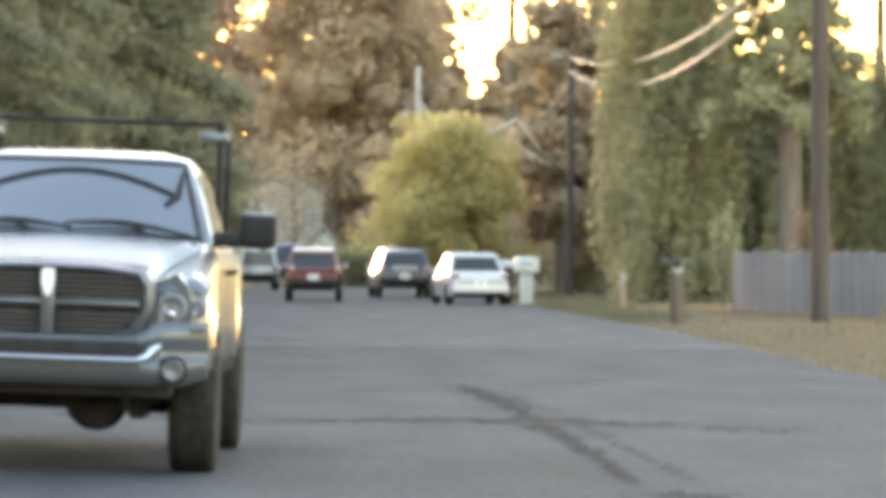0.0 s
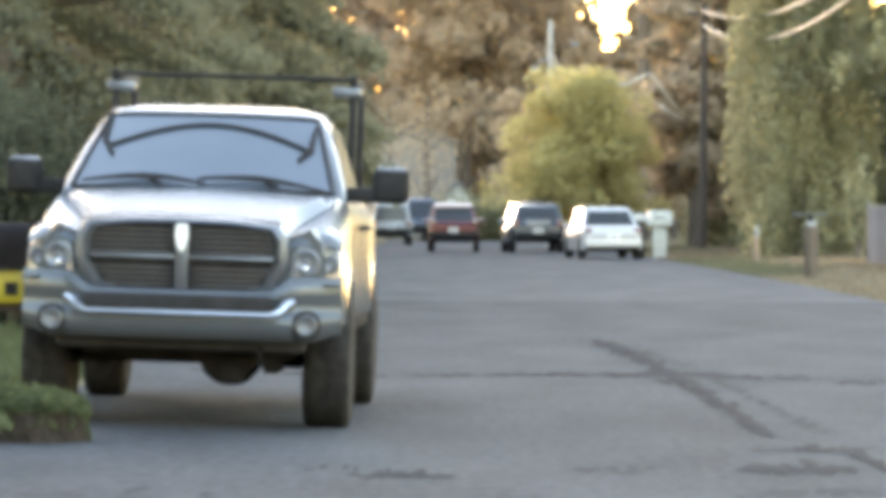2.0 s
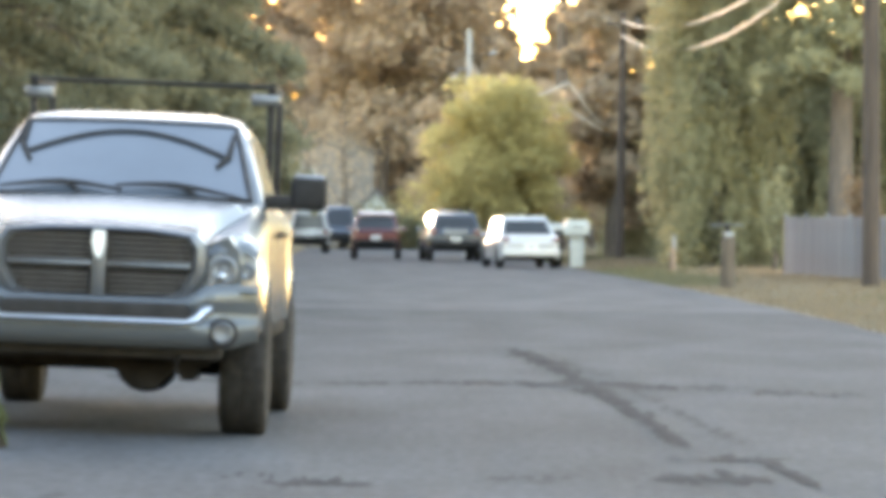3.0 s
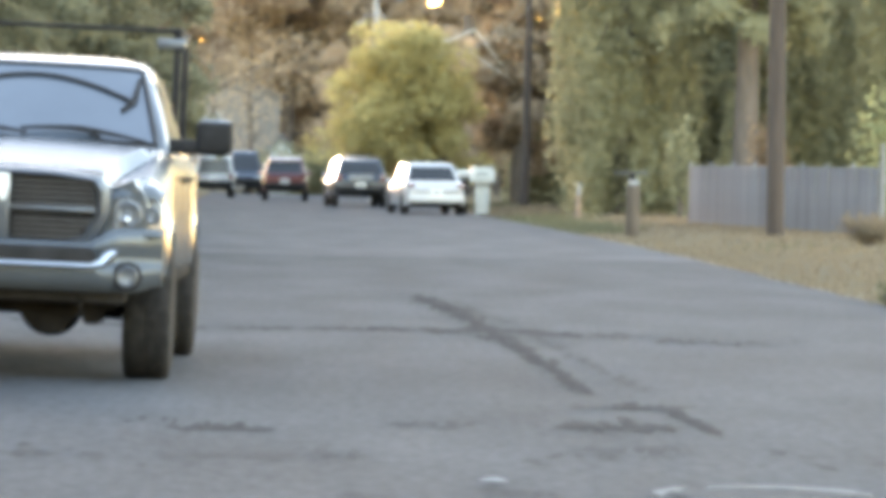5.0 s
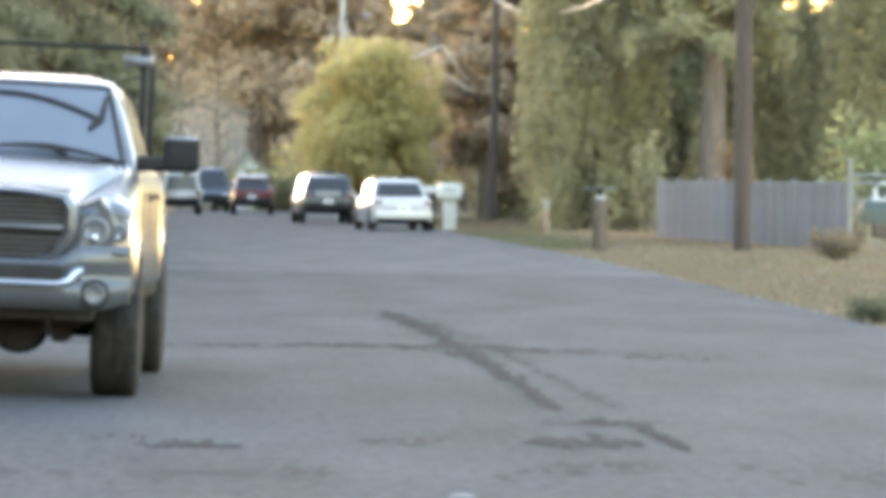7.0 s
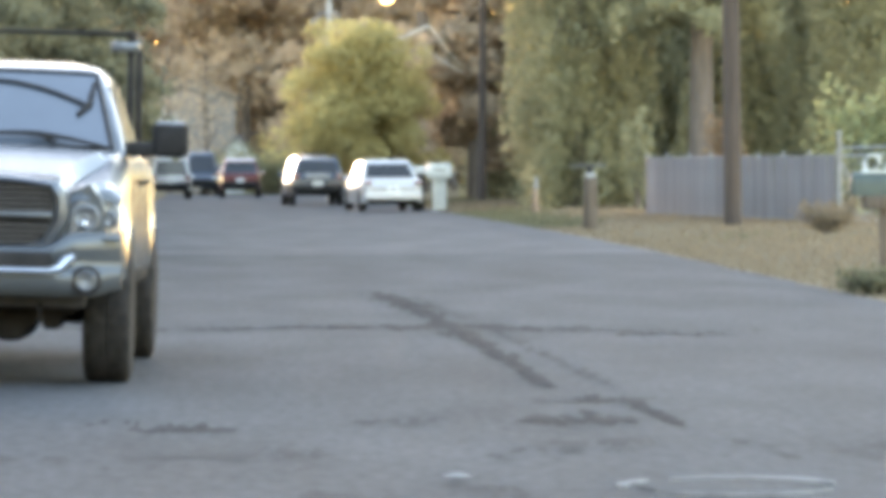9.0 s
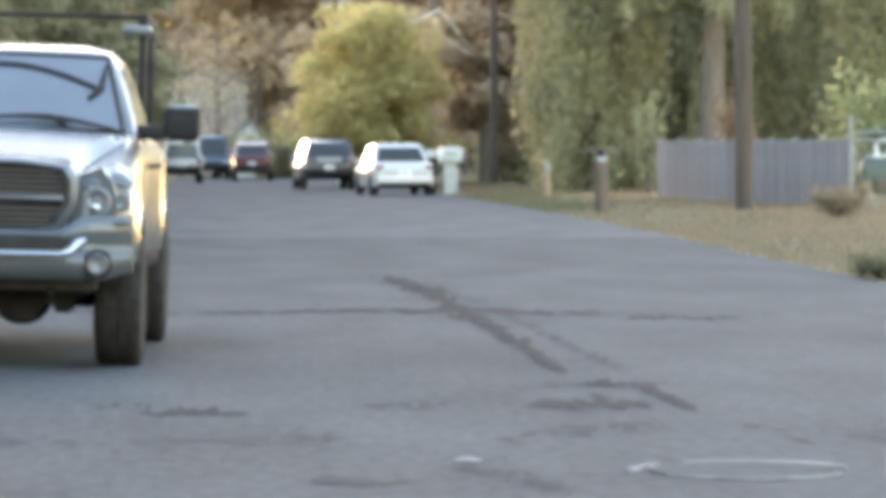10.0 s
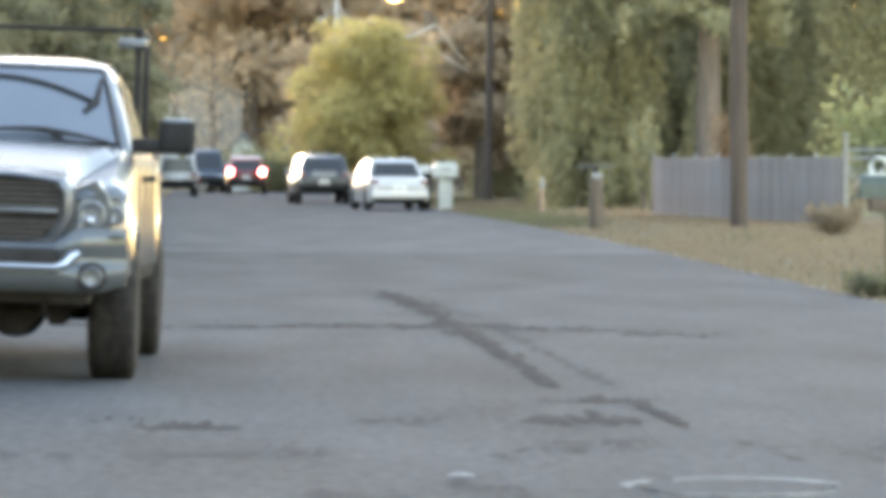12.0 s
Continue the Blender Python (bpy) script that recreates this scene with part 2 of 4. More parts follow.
def loft(sections, caps=True, ring=False, bm=None):
    """Skin over rows of points, all of one length."""
    b = bmesh.new()
    rows = [[b.verts.new(p) for p in s] for s in sections]
    n = len(rows[0])
    for a, c in zip(rows, rows[1:]):
        for k in range(n if ring else n - 1):
            b.faces.new((a[k], a[(k + 1) % n], c[(k + 1) % n], c[k]))
    if caps:
        b.faces.new(rows[0]), b.faces.new(rows[-1])
    return join(bm, b)


def slab(outline, thick, bm=None, axis='Y', at=0.0):
    """A flat outline given thickness; outline in (x, z) for axis Y, (x, y) for axis Z, (y, z) for axis X."""
    def put(p, h):
        return {'Y': (p[0], h, p[1]), 'Z': (p[0], p[1], h), 'X': (h, p[0], p[1])}[axis]
    return loft([[put(p, at) for p in outline], [put(p, at + thick) for p in outline]], True, True, bm)


def soup(name, quads, material, parent=None):
    """Many loose four-cornered pieces as one mesh. quads: array (n, 4, 3)."""
    n = len(quads)
    me = bpy.data.meshes.new(name)
    me.vertices.add(n * 4)
    me.vertices.foreach_set("co", np.asarray(quads, dtype=np.float32).ravel())
    me.loops.add(n * 4)
    me.loops.foreach_set("vertex_index", np.arange(n * 4, dtype=np.int32))
    me.polygons.add(n)
    me.polygons.foreach_set("loop_start", np.arange(0, n * 4, 4, dtype=np.int32))
    me.update(calc_edges=True)
    me.materials.append(M[material])
    ob = new(name, me)
    if parent:
        ob.parent = parent
    return ob


def leaves(rng, pts, size, hang=0.0, long=1.6, face=None):
    """Rhombic leaves at points, in chance directions; hang pulls them downwards, face turns their flats outwards."""
    n = len(pts)
    a = rng.normal(size=(n, 3))
    a[:, 2] -= hang
    flat = rng.normal(size=(n, 3))
    if face is not None:
        flat = face * 1.5 + flat * 0.65
        a = np.cross(np.cross(flat, a), flat)
    a /= np.linalg.norm(a, axis=1, keepdims=True)
    b = np.cross(a, flat)
    b /= np.linalg.norm(b, axis=1, keepdims=True)
    s = (size * rng.uniform(0.6, 1.4, n))[:, None]
    c = pts
    return np.stack([c - a * s * long / 2, c + b * s / 2, c + a * s * long / 2, c - b * s / 2], 1)


# ---- ground, road ----
def step(a, b, v):
    s = min(1.0, max(0.0, (v - a) / (b - a)))
    return s * s * (3 - 2 * s)


def edge_right(y):
    """The road's right edge: wide mouth near, straight, then bending left far off."""
    return 6.6 - 1.0 * step(44, 34, y) * 1.0 + 0.25 * step(45, 75, y) - 0.5 * step(80, 150, y) - 0.6 * step(150, 260, y)


def edge_left(y):
    return -2.7 + 0.2 * step(40, 70, y) - 1.4 * step(25.6, 22.5, y)


def height(x, y):
    """The lie of the land: flat road, verges that rise a little."""
    r, l = x - edge_right(y), edge_left(y) - x
    h = 0.13 * step(0.2, 3.0, r) + 0.5 * step(6, 40, r) + 0.25 * step(0.1, 4.0, l) + 0.5 * step(6, 40, l)
    h += 0.032 * max(0.0, min(1.8, -0.5 - x))
    return h + 0.02 * noise.noise((x * 0.5, y * 0.3, 0)) * step(0.3, 1.5, max(r, l))


def build_ground():
    xs = [-2500, -900, -300, -120, -60, -40] + [-30 + 2.0 * i for i in range(10)] + [-10 + 0.5 * i for i in range(14)] + [-3 + 0.25 * i for i in range(4)] \
        + [-2 + 1.0 * i for i in range(7)] + [5 + 0.25 * i for i in range(18)] + [9.5 + 0.5 * i for i in range(21)] + [20 + 2.5 * i for i in range(9)] + [50, 90, 300, 900, 2500]
    ys = [-600, -200, -60, -20, 0] + [5 + 1.5 * i for i in range(60)] + [95 + 4 * i for i in range(52)] + [320, 400, 600, 1200, 3000]
    bm = loft([[(x, y, height(x, y) - 0.02) for x in xs] for y in ys], caps=False)
    tagged(part("ground", bm, "ground"), "dry earth and thin grass beside the street", "ground", kind="structure")
    ys = [-30 + 2.0 * i for i in range(20)] + [10 + 0.7 * i for i in range(60)] + [52 + 2.5 * i for i in range(63)]
    rows = []
    for y in ys:
        a = edge_left(y) + 0.07 * noise.noise((0, y * 0.9, 3)) + 0.05 * noise.noise((0, y * 3.1, 3))
        b = edge_right(y) + 0.12 * noise.noise((5, y * 0.5, 3)) + 0.06 * noise.noise((5, y * 2.7, 3))
        row = [(a - 0.01, y, height(a, y) - 0.03)]
        for i in range(19):
            x = a + (b - a) * i / 18
            row.append((x, y, height(x, y) + 0.006 * noise.noise((x * 0.6, y * 0.35, 9))))
        row.append((b + 0.01, y, height(b, y) - 0.03))
        rows.append(row)
    # beyond this row the road takes the colour with the sky sheen painted in
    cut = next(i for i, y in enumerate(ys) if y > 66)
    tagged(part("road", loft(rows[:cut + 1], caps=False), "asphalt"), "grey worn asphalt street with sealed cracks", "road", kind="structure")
    tagged(part("road", loft(rows[cut:], caps=False), "asphalt_sky_sheen"), "paler asphalt farther up the street, sky sheen put into its colour", "road", kind="structure")


def seam(name, line, widths, material, label, seed=0, lift=0.005, jag=0.05, dense=1.0):
    """A sealed crack: broken flakes of tar of many sizes strewn along a line on the road."""
    rng = np.random.default_rng(seed + 40)
    quads = []
    for (a, b), (wa, wb) in zip(zip(line, line[1:]), zip(widths, widths[1:])):
        a, b = Vector(a), Vector(b)
        ln = (b - a).length
        way = (b - a).normalized()
        side = Vector((-way.y, way.x))
        across = abs(way.x) > 0.7
        for i in range(int(ln * dense * (40 if across else 24)) + 4):
            s = rng.beta(1.3, 1.3)
            w = wa + (wb - wa) * s
            wander = jag * (noise.noise((s * ln * 1.3, seed, 0)) + 0.6 * noise.noise((s * ln * 4.0, seed, 4)))
            thin = 0.35 + 1.1 * max(0.0, noise.noise((s * ln * 0.9, seed, 8)) + 0.45)
            c = a.lerp(b, s) + side * (wander + np.clip(rng.normal(0, 0.42), -1.1, 1.1) * w * thin)
            sx, sy = rng.uniform(0.02, 0.07) * (1.6 if across else 1.0), rng.uniform(0.10, 0.45)
            z = height(c.x, c.y) + 0.006 * noise.noise((c.x * 0.6, c.y * 0.35, 9)) + lift * 0.45 + 0.002 * rng.uniform()
            k = rng.uniform(0.45, 1.0, 4)
            turn = rng.normal(0, 0.25)
            cs, sn = math.cos(turn), math.sin(turn)
            corners = []
            for (dx, dy), q in zip(((-sx, -sy * 0.3), (sx * 0.2, -sy), (sx, sy * 0.3), (-sx * 0.2, sy)), k):
                corners.append((c.x + q * (dx * cs - dy * sn * 0.3), c.y + q * (dx * sn + dy * cs), z))
            quads.append(corners)
    tagged(soup(name, np.array(quads), material), label, "road crack", kind="structure")


build_ground()
seam("road_seam", [(-2.1, 36.2), (-0.5, 36.4), (1.8, 36.9), (2.8, 35.9), (4.0, 34.5)], [0.4, 0.4, 0.55, 0.8, 1.3], "tar", "dark sealed crack across the street", 1, 0.008)
seam("road_seam", [(1.64, 46.8), (1.76, 44), (1.86, 41.3), (1.90, 38.9), (1.91, 36.6)], [0.10, 0.24, 0.26, 0.16, 0.14], "tar", "dark sealed crack along the street", 2, 0.009, dense=1.8)
seam("road_seam", [(1.62, 36.8), (1.82, 36.7), (2.02, 36.5)], [0.5, 1.0, 0.6], "tar", "dark tar patch where two cracks meet", 14, 0.009, dense=3.5)
seam("road_seam", [(1.91, 36.8), (1.98, 32.5), (2.0, 29.4), (2.0, 26.6)], [0.15, 0.11, 0.07, 0.04], "tar", "dark sealed crack along the street", 3, 0.010, jag=0.02)
seam("road_seam", [(1.96, 45.0), (2.2, 38), (2.28, 33), (2.35, 29), (2.42, 27.2)], [0.06, 0.09, 0.08, 0.06, 0.08], "old_patch", "thin weathered crack along the street", 4, 0.006, dense=0.22)
seam("road_seam", [(1.80, 25.2), (1.92, 25.1), (2.05, 24.95)], [0.3, 0.5, 0.3], "old_patch", "weathered crack along the street", 5, 0.007, dense=0.2)
seam("road_seam", [(1.62, 23.3), (1.80, 23.3), (2.0, 23.25), (2.2, 23.1)], [0.5, 1.0, 0.8, 0.6], "tar", "dark tar patch on the street", 6, 0.008)
seam("road_seam", [(2.08, 25.2), (2.22, 25.2), (2.36, 25.1)], [0.35, 0.6, 0.3], "tar", "dark tar patch on the street", 7, 0.009)
seam("road_seam", [(2.34, 25.3), (2.36, 24.2), (2.40, 22.7)], [0.03, 0.05, 0.05], "tar", "thin dark crack in the street", 8, 0.010)
seam("road_seam", [(-0.62, 23.3), (-0.42, 22.8), (-0.2, 22.6), (0.02, 22.5)], [0.15, 0.4, 0.3, 0.12], "tar", "dark crack near the parked truck", 9, 0.006, dense=0.6)
seam("road_seam", [(0.75, 23.2), (0.9, 23.1), (1.1, 23.0)], [0.4, 0.8, 0.3], "old_patch", "weathered patch on the street", 10, 0.006, dense=0.4)
seam("road_seam", [(-2.0, 20.4), (-0.4, 20.3), (0.6, 20.7), (2.4, 20.9), (3.8, 20.6)], [0.5, 0.6, 0.6, 0.9, 0.6], "old_patch", "faded crack across the street", 11, 0.005, dense=0.22)
seam("road_seam", [(0.2, 17.9), (0.7, 17.8)], [0.3, 0.3], "old_patch", "dark tar patch on the street", 12, 0.007, dense=0.4)
seam("road_seam", [(1.06, 18.6), (1.14, 18.0), (1.3, 17.4)], [0.1, 0.14, 0.1], "old_patch", "dark tar patch on the street", 13, 0.007, dense=0.4)


def build_manhole():
    t = thing("manhole", pose(2.15, 18.35, 0.004), "iron manhole cover in a pale worn concrete ring", "manhole", kind="structure")
    for name, lo, hi in (("ring", 12, 118), ("ring", 132, 186), ("ring", 220, 330)):
        rows = []
        for i in range(40):
            a = radians(lo + (hi - lo) * i / 39)
            w = (0.08 if lo < 100 else 0.045) * math.sin(math.pi * i / 39) ** 0.5 * (0.6 + 0.5 * noise.noise((a * 3, 1, 0)) + 0.3 * noise.noise((a * 9, 4, 0))) + 0.004
            c, q = math.cos(a), math.sin(a)
            rows.append([(r * c, r * q * 1.05, h) for r, h in ((0.46 - w, -0.01), (0.46 - w, 0.006), (0.46 + w, 0.006), (0.46 + w, -0.01))])
        part(name, loft(rows), "concrete", t)
    part("cover", lathe([(0.40, -0.01), (0.395, 0.003), (0.35, 0.004), (0.02, 0.004)], seg=40), "asphalt", t)


build_manhole()
scrap = thing("paper_scrap", pose(1.02, 18.95, 0.008, 0, 0, 8), "flattened white paper scrap on the asphalt", "litter")
part("sheet", loft([[(-0.06 + 0.02 * i, -0.05 + 0.034 * j, 0.004 + 0.016 * math.sin(math.pi * i / 6) * math.sin(math.pi * j / 3)) for i in range(7)] for j in range(4)], False), "concrete", scrap)


def build_grass():
    """Blades on the verges: straw towards the street, greener under the trees."""
    rng = np.random.default_rng(5)
    for name, mt, n, label in (("grass", "grass", 26000, "short green-brown grass on the verge"), ("dry_grass", "straw", 30000, "dry straw-coloured grass on the verge"),
                               ("shaded_grass", "lush", 14000, "dark green grass beside the parked truck")):
        quads = []
        for _ in range(n):
            if mt == "lush":
                y = rng.uniform(24, 60)
                x = edge_left(y) - 0.15 - abs(rng.normal(0, 1.6))
                h = rng.uniform(0.05, 0.16)
            else:
                y = rng.uniform(40, 165) if rng.random() < 0.8 else rng.uniform(40, 80)
                x = edge_right(y) + (rng.uniform(0.05, 9) if mt == "straw" else abs(rng.normal(0, 1.3)) + 0.02)
                dry = noise.noise((x * 0.22, y * 0.06, 2)) + 0.5 * step(110, 70, y) + 0.04
                if (mt == "straw") != (dry > 0.12 * rng.normal()):
                    continue
                h = rng.uniform(0.03, 0.09)
            a, w, ln = rng.uniform(0, 6.28), rng.uniform(0.012, 0.03), rng.normal(0, 0.03, 2)
            z = height(x, y) - 0.02
            c, s = math.cos(a) * w, math.sin(a) * w
            quads.append([(x - c, y - s, z), (x + c, y + s, z), (x + ln[0] + c * 0.3, y + ln[1] + s * 0.3, z + h), (x + ln[0] - c * 0.3, y + ln[1] - s * 0.3, z + h)])
        tagged(soup(name, np.array(quads), mt), label, "grass", kind="stuff")


build_grass()


# ---- the parked pickup truck ----
def wheel(parent, x, y, r, w, name="wheel", out=1):
    """Tyre and rim on a cross axle at x, y."""
    h = thing(name, pose(x, y, r), "", "")
    h.parent = parent
    prof = [(r * 0.62, -w / 2), (r * 0.80, -w / 2 * 1.04), (r * 0.93, -w / 2 * 0.98), (r * 0.985, -w / 2 * 0.82), (r, -w / 2 * 0.5), (r, -0.006), (r * 0.98, 0),
            (r, 0.006), (r, w / 2 * 0.5), (r * 0.985, w / 2 * 0.82), (r * 0.93, w / 2 * 0.98), (r * 0.80, w / 2 * 1.04), (r * 0.62, w / 2)]
    part("tyre", lathe(prof, axis='X', seg=36), "rubber", h)
    bm = lathe([(r * 0.60, -w * 0.3), (r * 0.62, w * 0.40), (r * 0.56, w * 0.42), (r * 0.50, w * 0.22), (r * 0.22, w * 0.26), (r * 0.12, w * 0.40), (0.01, w * 0.40)], axis='X', seg=30)
    for k in range(6):
        a = k * math.pi / 3
        box(w * 0.26, 0.36 * r * math.cos(a), 0.36 * r * math.sin(a), w * 0.16, r * 0.34, r * 0.13, 0.008, 1, bm, Matrix.Rotation(a, 4, 'X'))
    rim = part("rim", bm, "chrome", h)
    if out < 0:
        rim.rotation_euler = (0, 0, math.pi)
    return h


def mirrored(half):
    """A row of points from the right sill over the top to the left sill."""
    return half + [(-x, y, z) for x, y, z in reversed(half[:-1])]


def truck_section(y):
    ws = 0.985 - 0.10 * step(-0.35, -0.78, y) ** 2 - 0.02 * step(3.8, 4.7, y)
    zs = 1.23 + 0.22 * step(-0.75, 0.7, y) if y < 2.75 else 1.42
    zh = 1.315 + 0.185 * step(-0.85, 0.65, y) if y < 0.75 else (1.50 if y < 2.75 else 1.40)
    hx = 0.60 + 0.22 * step(-0.5, 0.7, y)
    zb = 0.66
    for axle in (0.0, 3.57):
        d = abs(y - axle)
        if d < 0.52:
            zb = max(zb, 0.46 + math.sqrt(0.52 ** 2 - d * d))
    dip = 0.05 * step(0.65, 0.0, y)
    flare = 0.03 * max(step(0.75, 0.5, abs(y)), step(0.75, 0.5, abs(y - 3.57)))
    zb = min(zb, zs - 0.16)
    return mirrored([(ws - 0.14, y, zb + 0.06), (ws - 0.02 + flare, y, zb), (ws + flare, y, zb + 0.03), (ws + flare * 0.5, y, max(0.92, zb + 0.06)), (ws - 0.005, y, max(zs - 0.16, zb + 0.10)),
                     (ws - 0.03, y, zs - 0.05), (ws - 0.10, y, zs + 0.02 + 0.3 * dip), (hx + 0.06, y, zh - 0.055 - dip), (hx, y, zh - 0.02), (hx * 0.5, y, zh), (0, y, zh + 0.008)])


def build_truck():
    t = thing("pickup_truck", pose(-1.615, 27.7, 0.022, 0, 1.7, -1.44), "silver pickup truck parked facing, lifted, with a ladder rack", "pickup truck")
    ys = [-0.80, -0.78, -0.74, -0.66] + [-0.56 + 0.08 * i for i in range(16)] + [0.8, 1.2, 1.6, 2.0, 2.4, 2.70, 2.74, 2.8, 2.95] + [3.0 + 0.095 * i for i in range(13)] + [4.3, 4.55, 4.68, 4.72]
    part("body", loft([truck_section(y) for y in ys]), "paint_silver", t, "glossy silver body")
    for s in (1, -1):
        line = []
        for y in [-0.74 + 0.1 * i for i in range(13)]:
            sec = truck_section(y)
            line.append((s * (sec[7][0] + 0.012), y, sec[7][2] + 0.004))
        part("hood_seam", tube(line, 0.006, 6), "trim", t)
    part("inner_frame", box(0, 1.95, 0.70, 1.5, 5.0, 0.26, 0.04), "chassis", t, "dark dirty underbody")
    # cab: pillars and roof
    rows = []
    for z, hw, yf, yb in ((1.44, 0.93, 0.60, 2.70), (1.56, 0.905, 0.76, 2.69), (1.75, 0.84, 1.06, 2.66), (1.90, 0.775, 1.33, 2.62), (1.98, 0.735, 1.47, 2.56), (2.025, 0.69, 1.58, 2.48), (2.058, 0.52, 1.75, 2.35), (2.068, 0.2, 1.9, 2.2)):
        row = []
        for cx, cy, a0 in ((1, -1, -90), (1, 1, 0), (-1, 1, 90), (-1, -1, 180)):
            r = 0.10
            for k in range(4):
                a = radians(a0 + 30 * k)
                row.append((cx * (hw - r) + r * math.cos(a), (yf + r if cy < 0 else yb - r) + r * math.sin(a), z))
        rows.append(row)
    part("cab", loft(rows, True, True), "paint_silver", t, "silver cab with rounded roof")

    def screen(u, v, lift=0.0):
        """A place on the windscreen: u across -1..1, v up 0..1."""
        return Vector((u * (0.85 - 0.155 * v), 0.56 + 0.86 * v - 0.075 * (1 - u * u) - lift, 1.475 + 0.49 * v + lift * 1.2 + 0.015 * (1 - u * u) * v))
    glass = loft([[screen(-1 + i / 8, j / 6, 0.012) for i in range(17)] for j in range(7)], False)
    ws = part("windshield", glass, "windscreen", t, "windshield reflecting the pale blue sky")
    rim_line = [screen(-1 + i / 8, 0, 0.014) for i in range(17)] + [screen(1, j / 6, 0.014) for j in range(1, 7)] + [screen(1 - i / 8, 1, 0.014) for i in range(1, 17)] + [screen(-1, 1 - j / 6, 0.014) for j in range(1, 6)]
    part("seal", tube(rim_line + rim_line[:1], 0.016, 6), "trim", ws)
    # dark reflected arc in the windshield, built as tubes just outside the glass
    arc = [screen(-0.86 + 1.72 * i / 20, 0.55 + 0.30 * (1 - (2 * i / 20 - 1) ** 2), 0.02) for i in range(21)]
    bm = tube(arc, 0.013, 6)
    tube([screen(-0.97, 0.98, 0.02), screen(-0.93, 0.66, 0.02), screen(-0.80, 0.44, 0.02)], [0.014, 0.024, 0.014], 6, bm)
    tube([screen(0.96, 0.86, 0.02), screen(0.88, 0.56, 0.02), screen(0.77, 0.42, 0.02)], [0.014, 0.024, 0.014], 6, bm)
    part("sunshade_edging", bm, "trim", ws, "dark curved reflection in the windshield, built as tubes")
    for a, b in ((-0.93, 0.02), (-0.04, 0.93)):
        line = [screen(a + (b - a) * i / 8, 0.045 + 0.08 * math.sin(math.pi * i / 8) + (0.0 if a < -0.5 else 0.06 * (1 - i / 4) * (i < 9)), 0.03) for i in range(9)]
        w = tube(line, [0.010, 0.013, 0.016, 0.018, 0.022, 0.018, 0.016, 0.013, 0.010], 6)
        tube([line[4] + Vector((0.0, 0, 0)), line[4] + Vector((0.12, -0.07, -0.05))], 0.012, 6, w)
        part("wiper", w, "trim", t, "black wiper")
    for s in (1, -1):
        for y0, y1, y2, y3 in ((0.98, 1.48, 1.72, 1.72), (1.80, 1.80, 2.56, 2.50)):
            z0, z1 = 1.52, 1.93
            x0, x1 = s * 0.925, s * 0.785
            part("side_window", loft([[(x0, y0, z0), (x0, y2, z0)], [(x1, y1, z1), (x1, y3, z1)]], False), "tinted_glass", t, "dark side window")
        for y in (0.78, 1.76, 2.68):
            part("door_seam", box(s * 0.986, y, 1.06, 0.006, 0.014, 0.76, 0.001, 1), "trim", t)
        for y in (1.58, 2.50):
            part("door_handle", box(s * 1.0, y, 1.27, 0.035, 0.19, 0.04, 0.012), "trim", t, "black door handle")
        part("rocker", box(s * 0.95, 1.8, 0.64, 0.10, 2.5, 0.10, 0.03), "chassis", t)
        # mirrors
        mx = s * 1.21
        m = part("mirror", box(mx, 1.0, 1.555, 0.24, 0.13, 0.235, 0.045, 3), "trim", t, "large black towing mirror")
        part("mirror_cap", box(mx, 1.0, 1.655, 0.20, 0.10, 0.045, 0.018, 2), "grille_grey", m, "pale top cap")
        part("mirror_arm", box(s * 1.02, 1.0, 1.49, 0.22, 0.09, 0.10, 0.025), "trim", t, "black mirror arm")
        # headlight
        out = [(s * x, z) for x, z in ((0.665, 0.945), (0.665, 1.09), (0.70, 1.155), (0.80, 1.18), (0.92, 1.17), (0.985, 1.10), (0.99, 0.955), (0.80, 0.94))]
        secs = []
        for k, (y, sc) in enumerate(((-0.60, 1.03), (-0.775, 1.0), (-0.815, 0.93), (-0.83, 0.7))):
            cx, cz = s * 0.82, 1.06
            secs.append([(cx + (x - cx) * sc, y + 0.20 * step(0.72, 1.0, abs(x)), cz + (z - cz) * sc) for x, z in out])
        hl = part("headlight", loft(secs, True, True), "lens", t, "clear headlight")
        for lx, lz, r in ((0.77, 1.055, 0.082), (0.905, 1.045, 0.055)):
            yy = -0.835 + 0.20 * step(0.72, 1.0, lx)
            part("reflector", lathe([(r, 0.0), (r, 0.012), (r * 0.86, 0.016), (r * 0.6, 0.004), (r * 0.3, 0.004), (r * 0.25, 0.02), (0.005, 0.022)], (s * lx, yy, lz), 'Y', 24), "reflector", hl)
            part("lamp_ring", lathe([(r * 1.08, 0.0), (r * 1.08, 0.006), (r * 1.0, 0.006), (r, 0.0)], (s * lx, yy, lz), 'Y', 24), "lens", hl)
            part("bulb", lathe([(r * 0.26, 0.0), (r * 0.30, 0.03), (r * 0.18, 0.045), (0.003, 0.05)], (s * (lx - 0.01), yy, lz - r * 0.45), 'Y', 14), "bulb_glass", hl)
        brow = []
        for y, z in ((-0.835, 1.16), (-0.825, 1.19), (-0.78, 1.225), (-0.68, 1.255), (-0.52, 1.262), (-0.48, 1.20)):
            brow.append([(s * x, y + 0.20 * step(0.72, 1.0, x), z - 0.06 * step(0.90, 1.0, x) - 0.03 * step(0.72, 0.66, x)) for x in [0.655 + 0.032 * i for i in range(11)]])
        part("fender_brow", loft(brow, False), "paint_silver", t)
        part("headlight_base", box(s * 0.825, -0.74, 0.925, 0.335, 0.20, 0.022, 0.006), "paint_silver", hl)
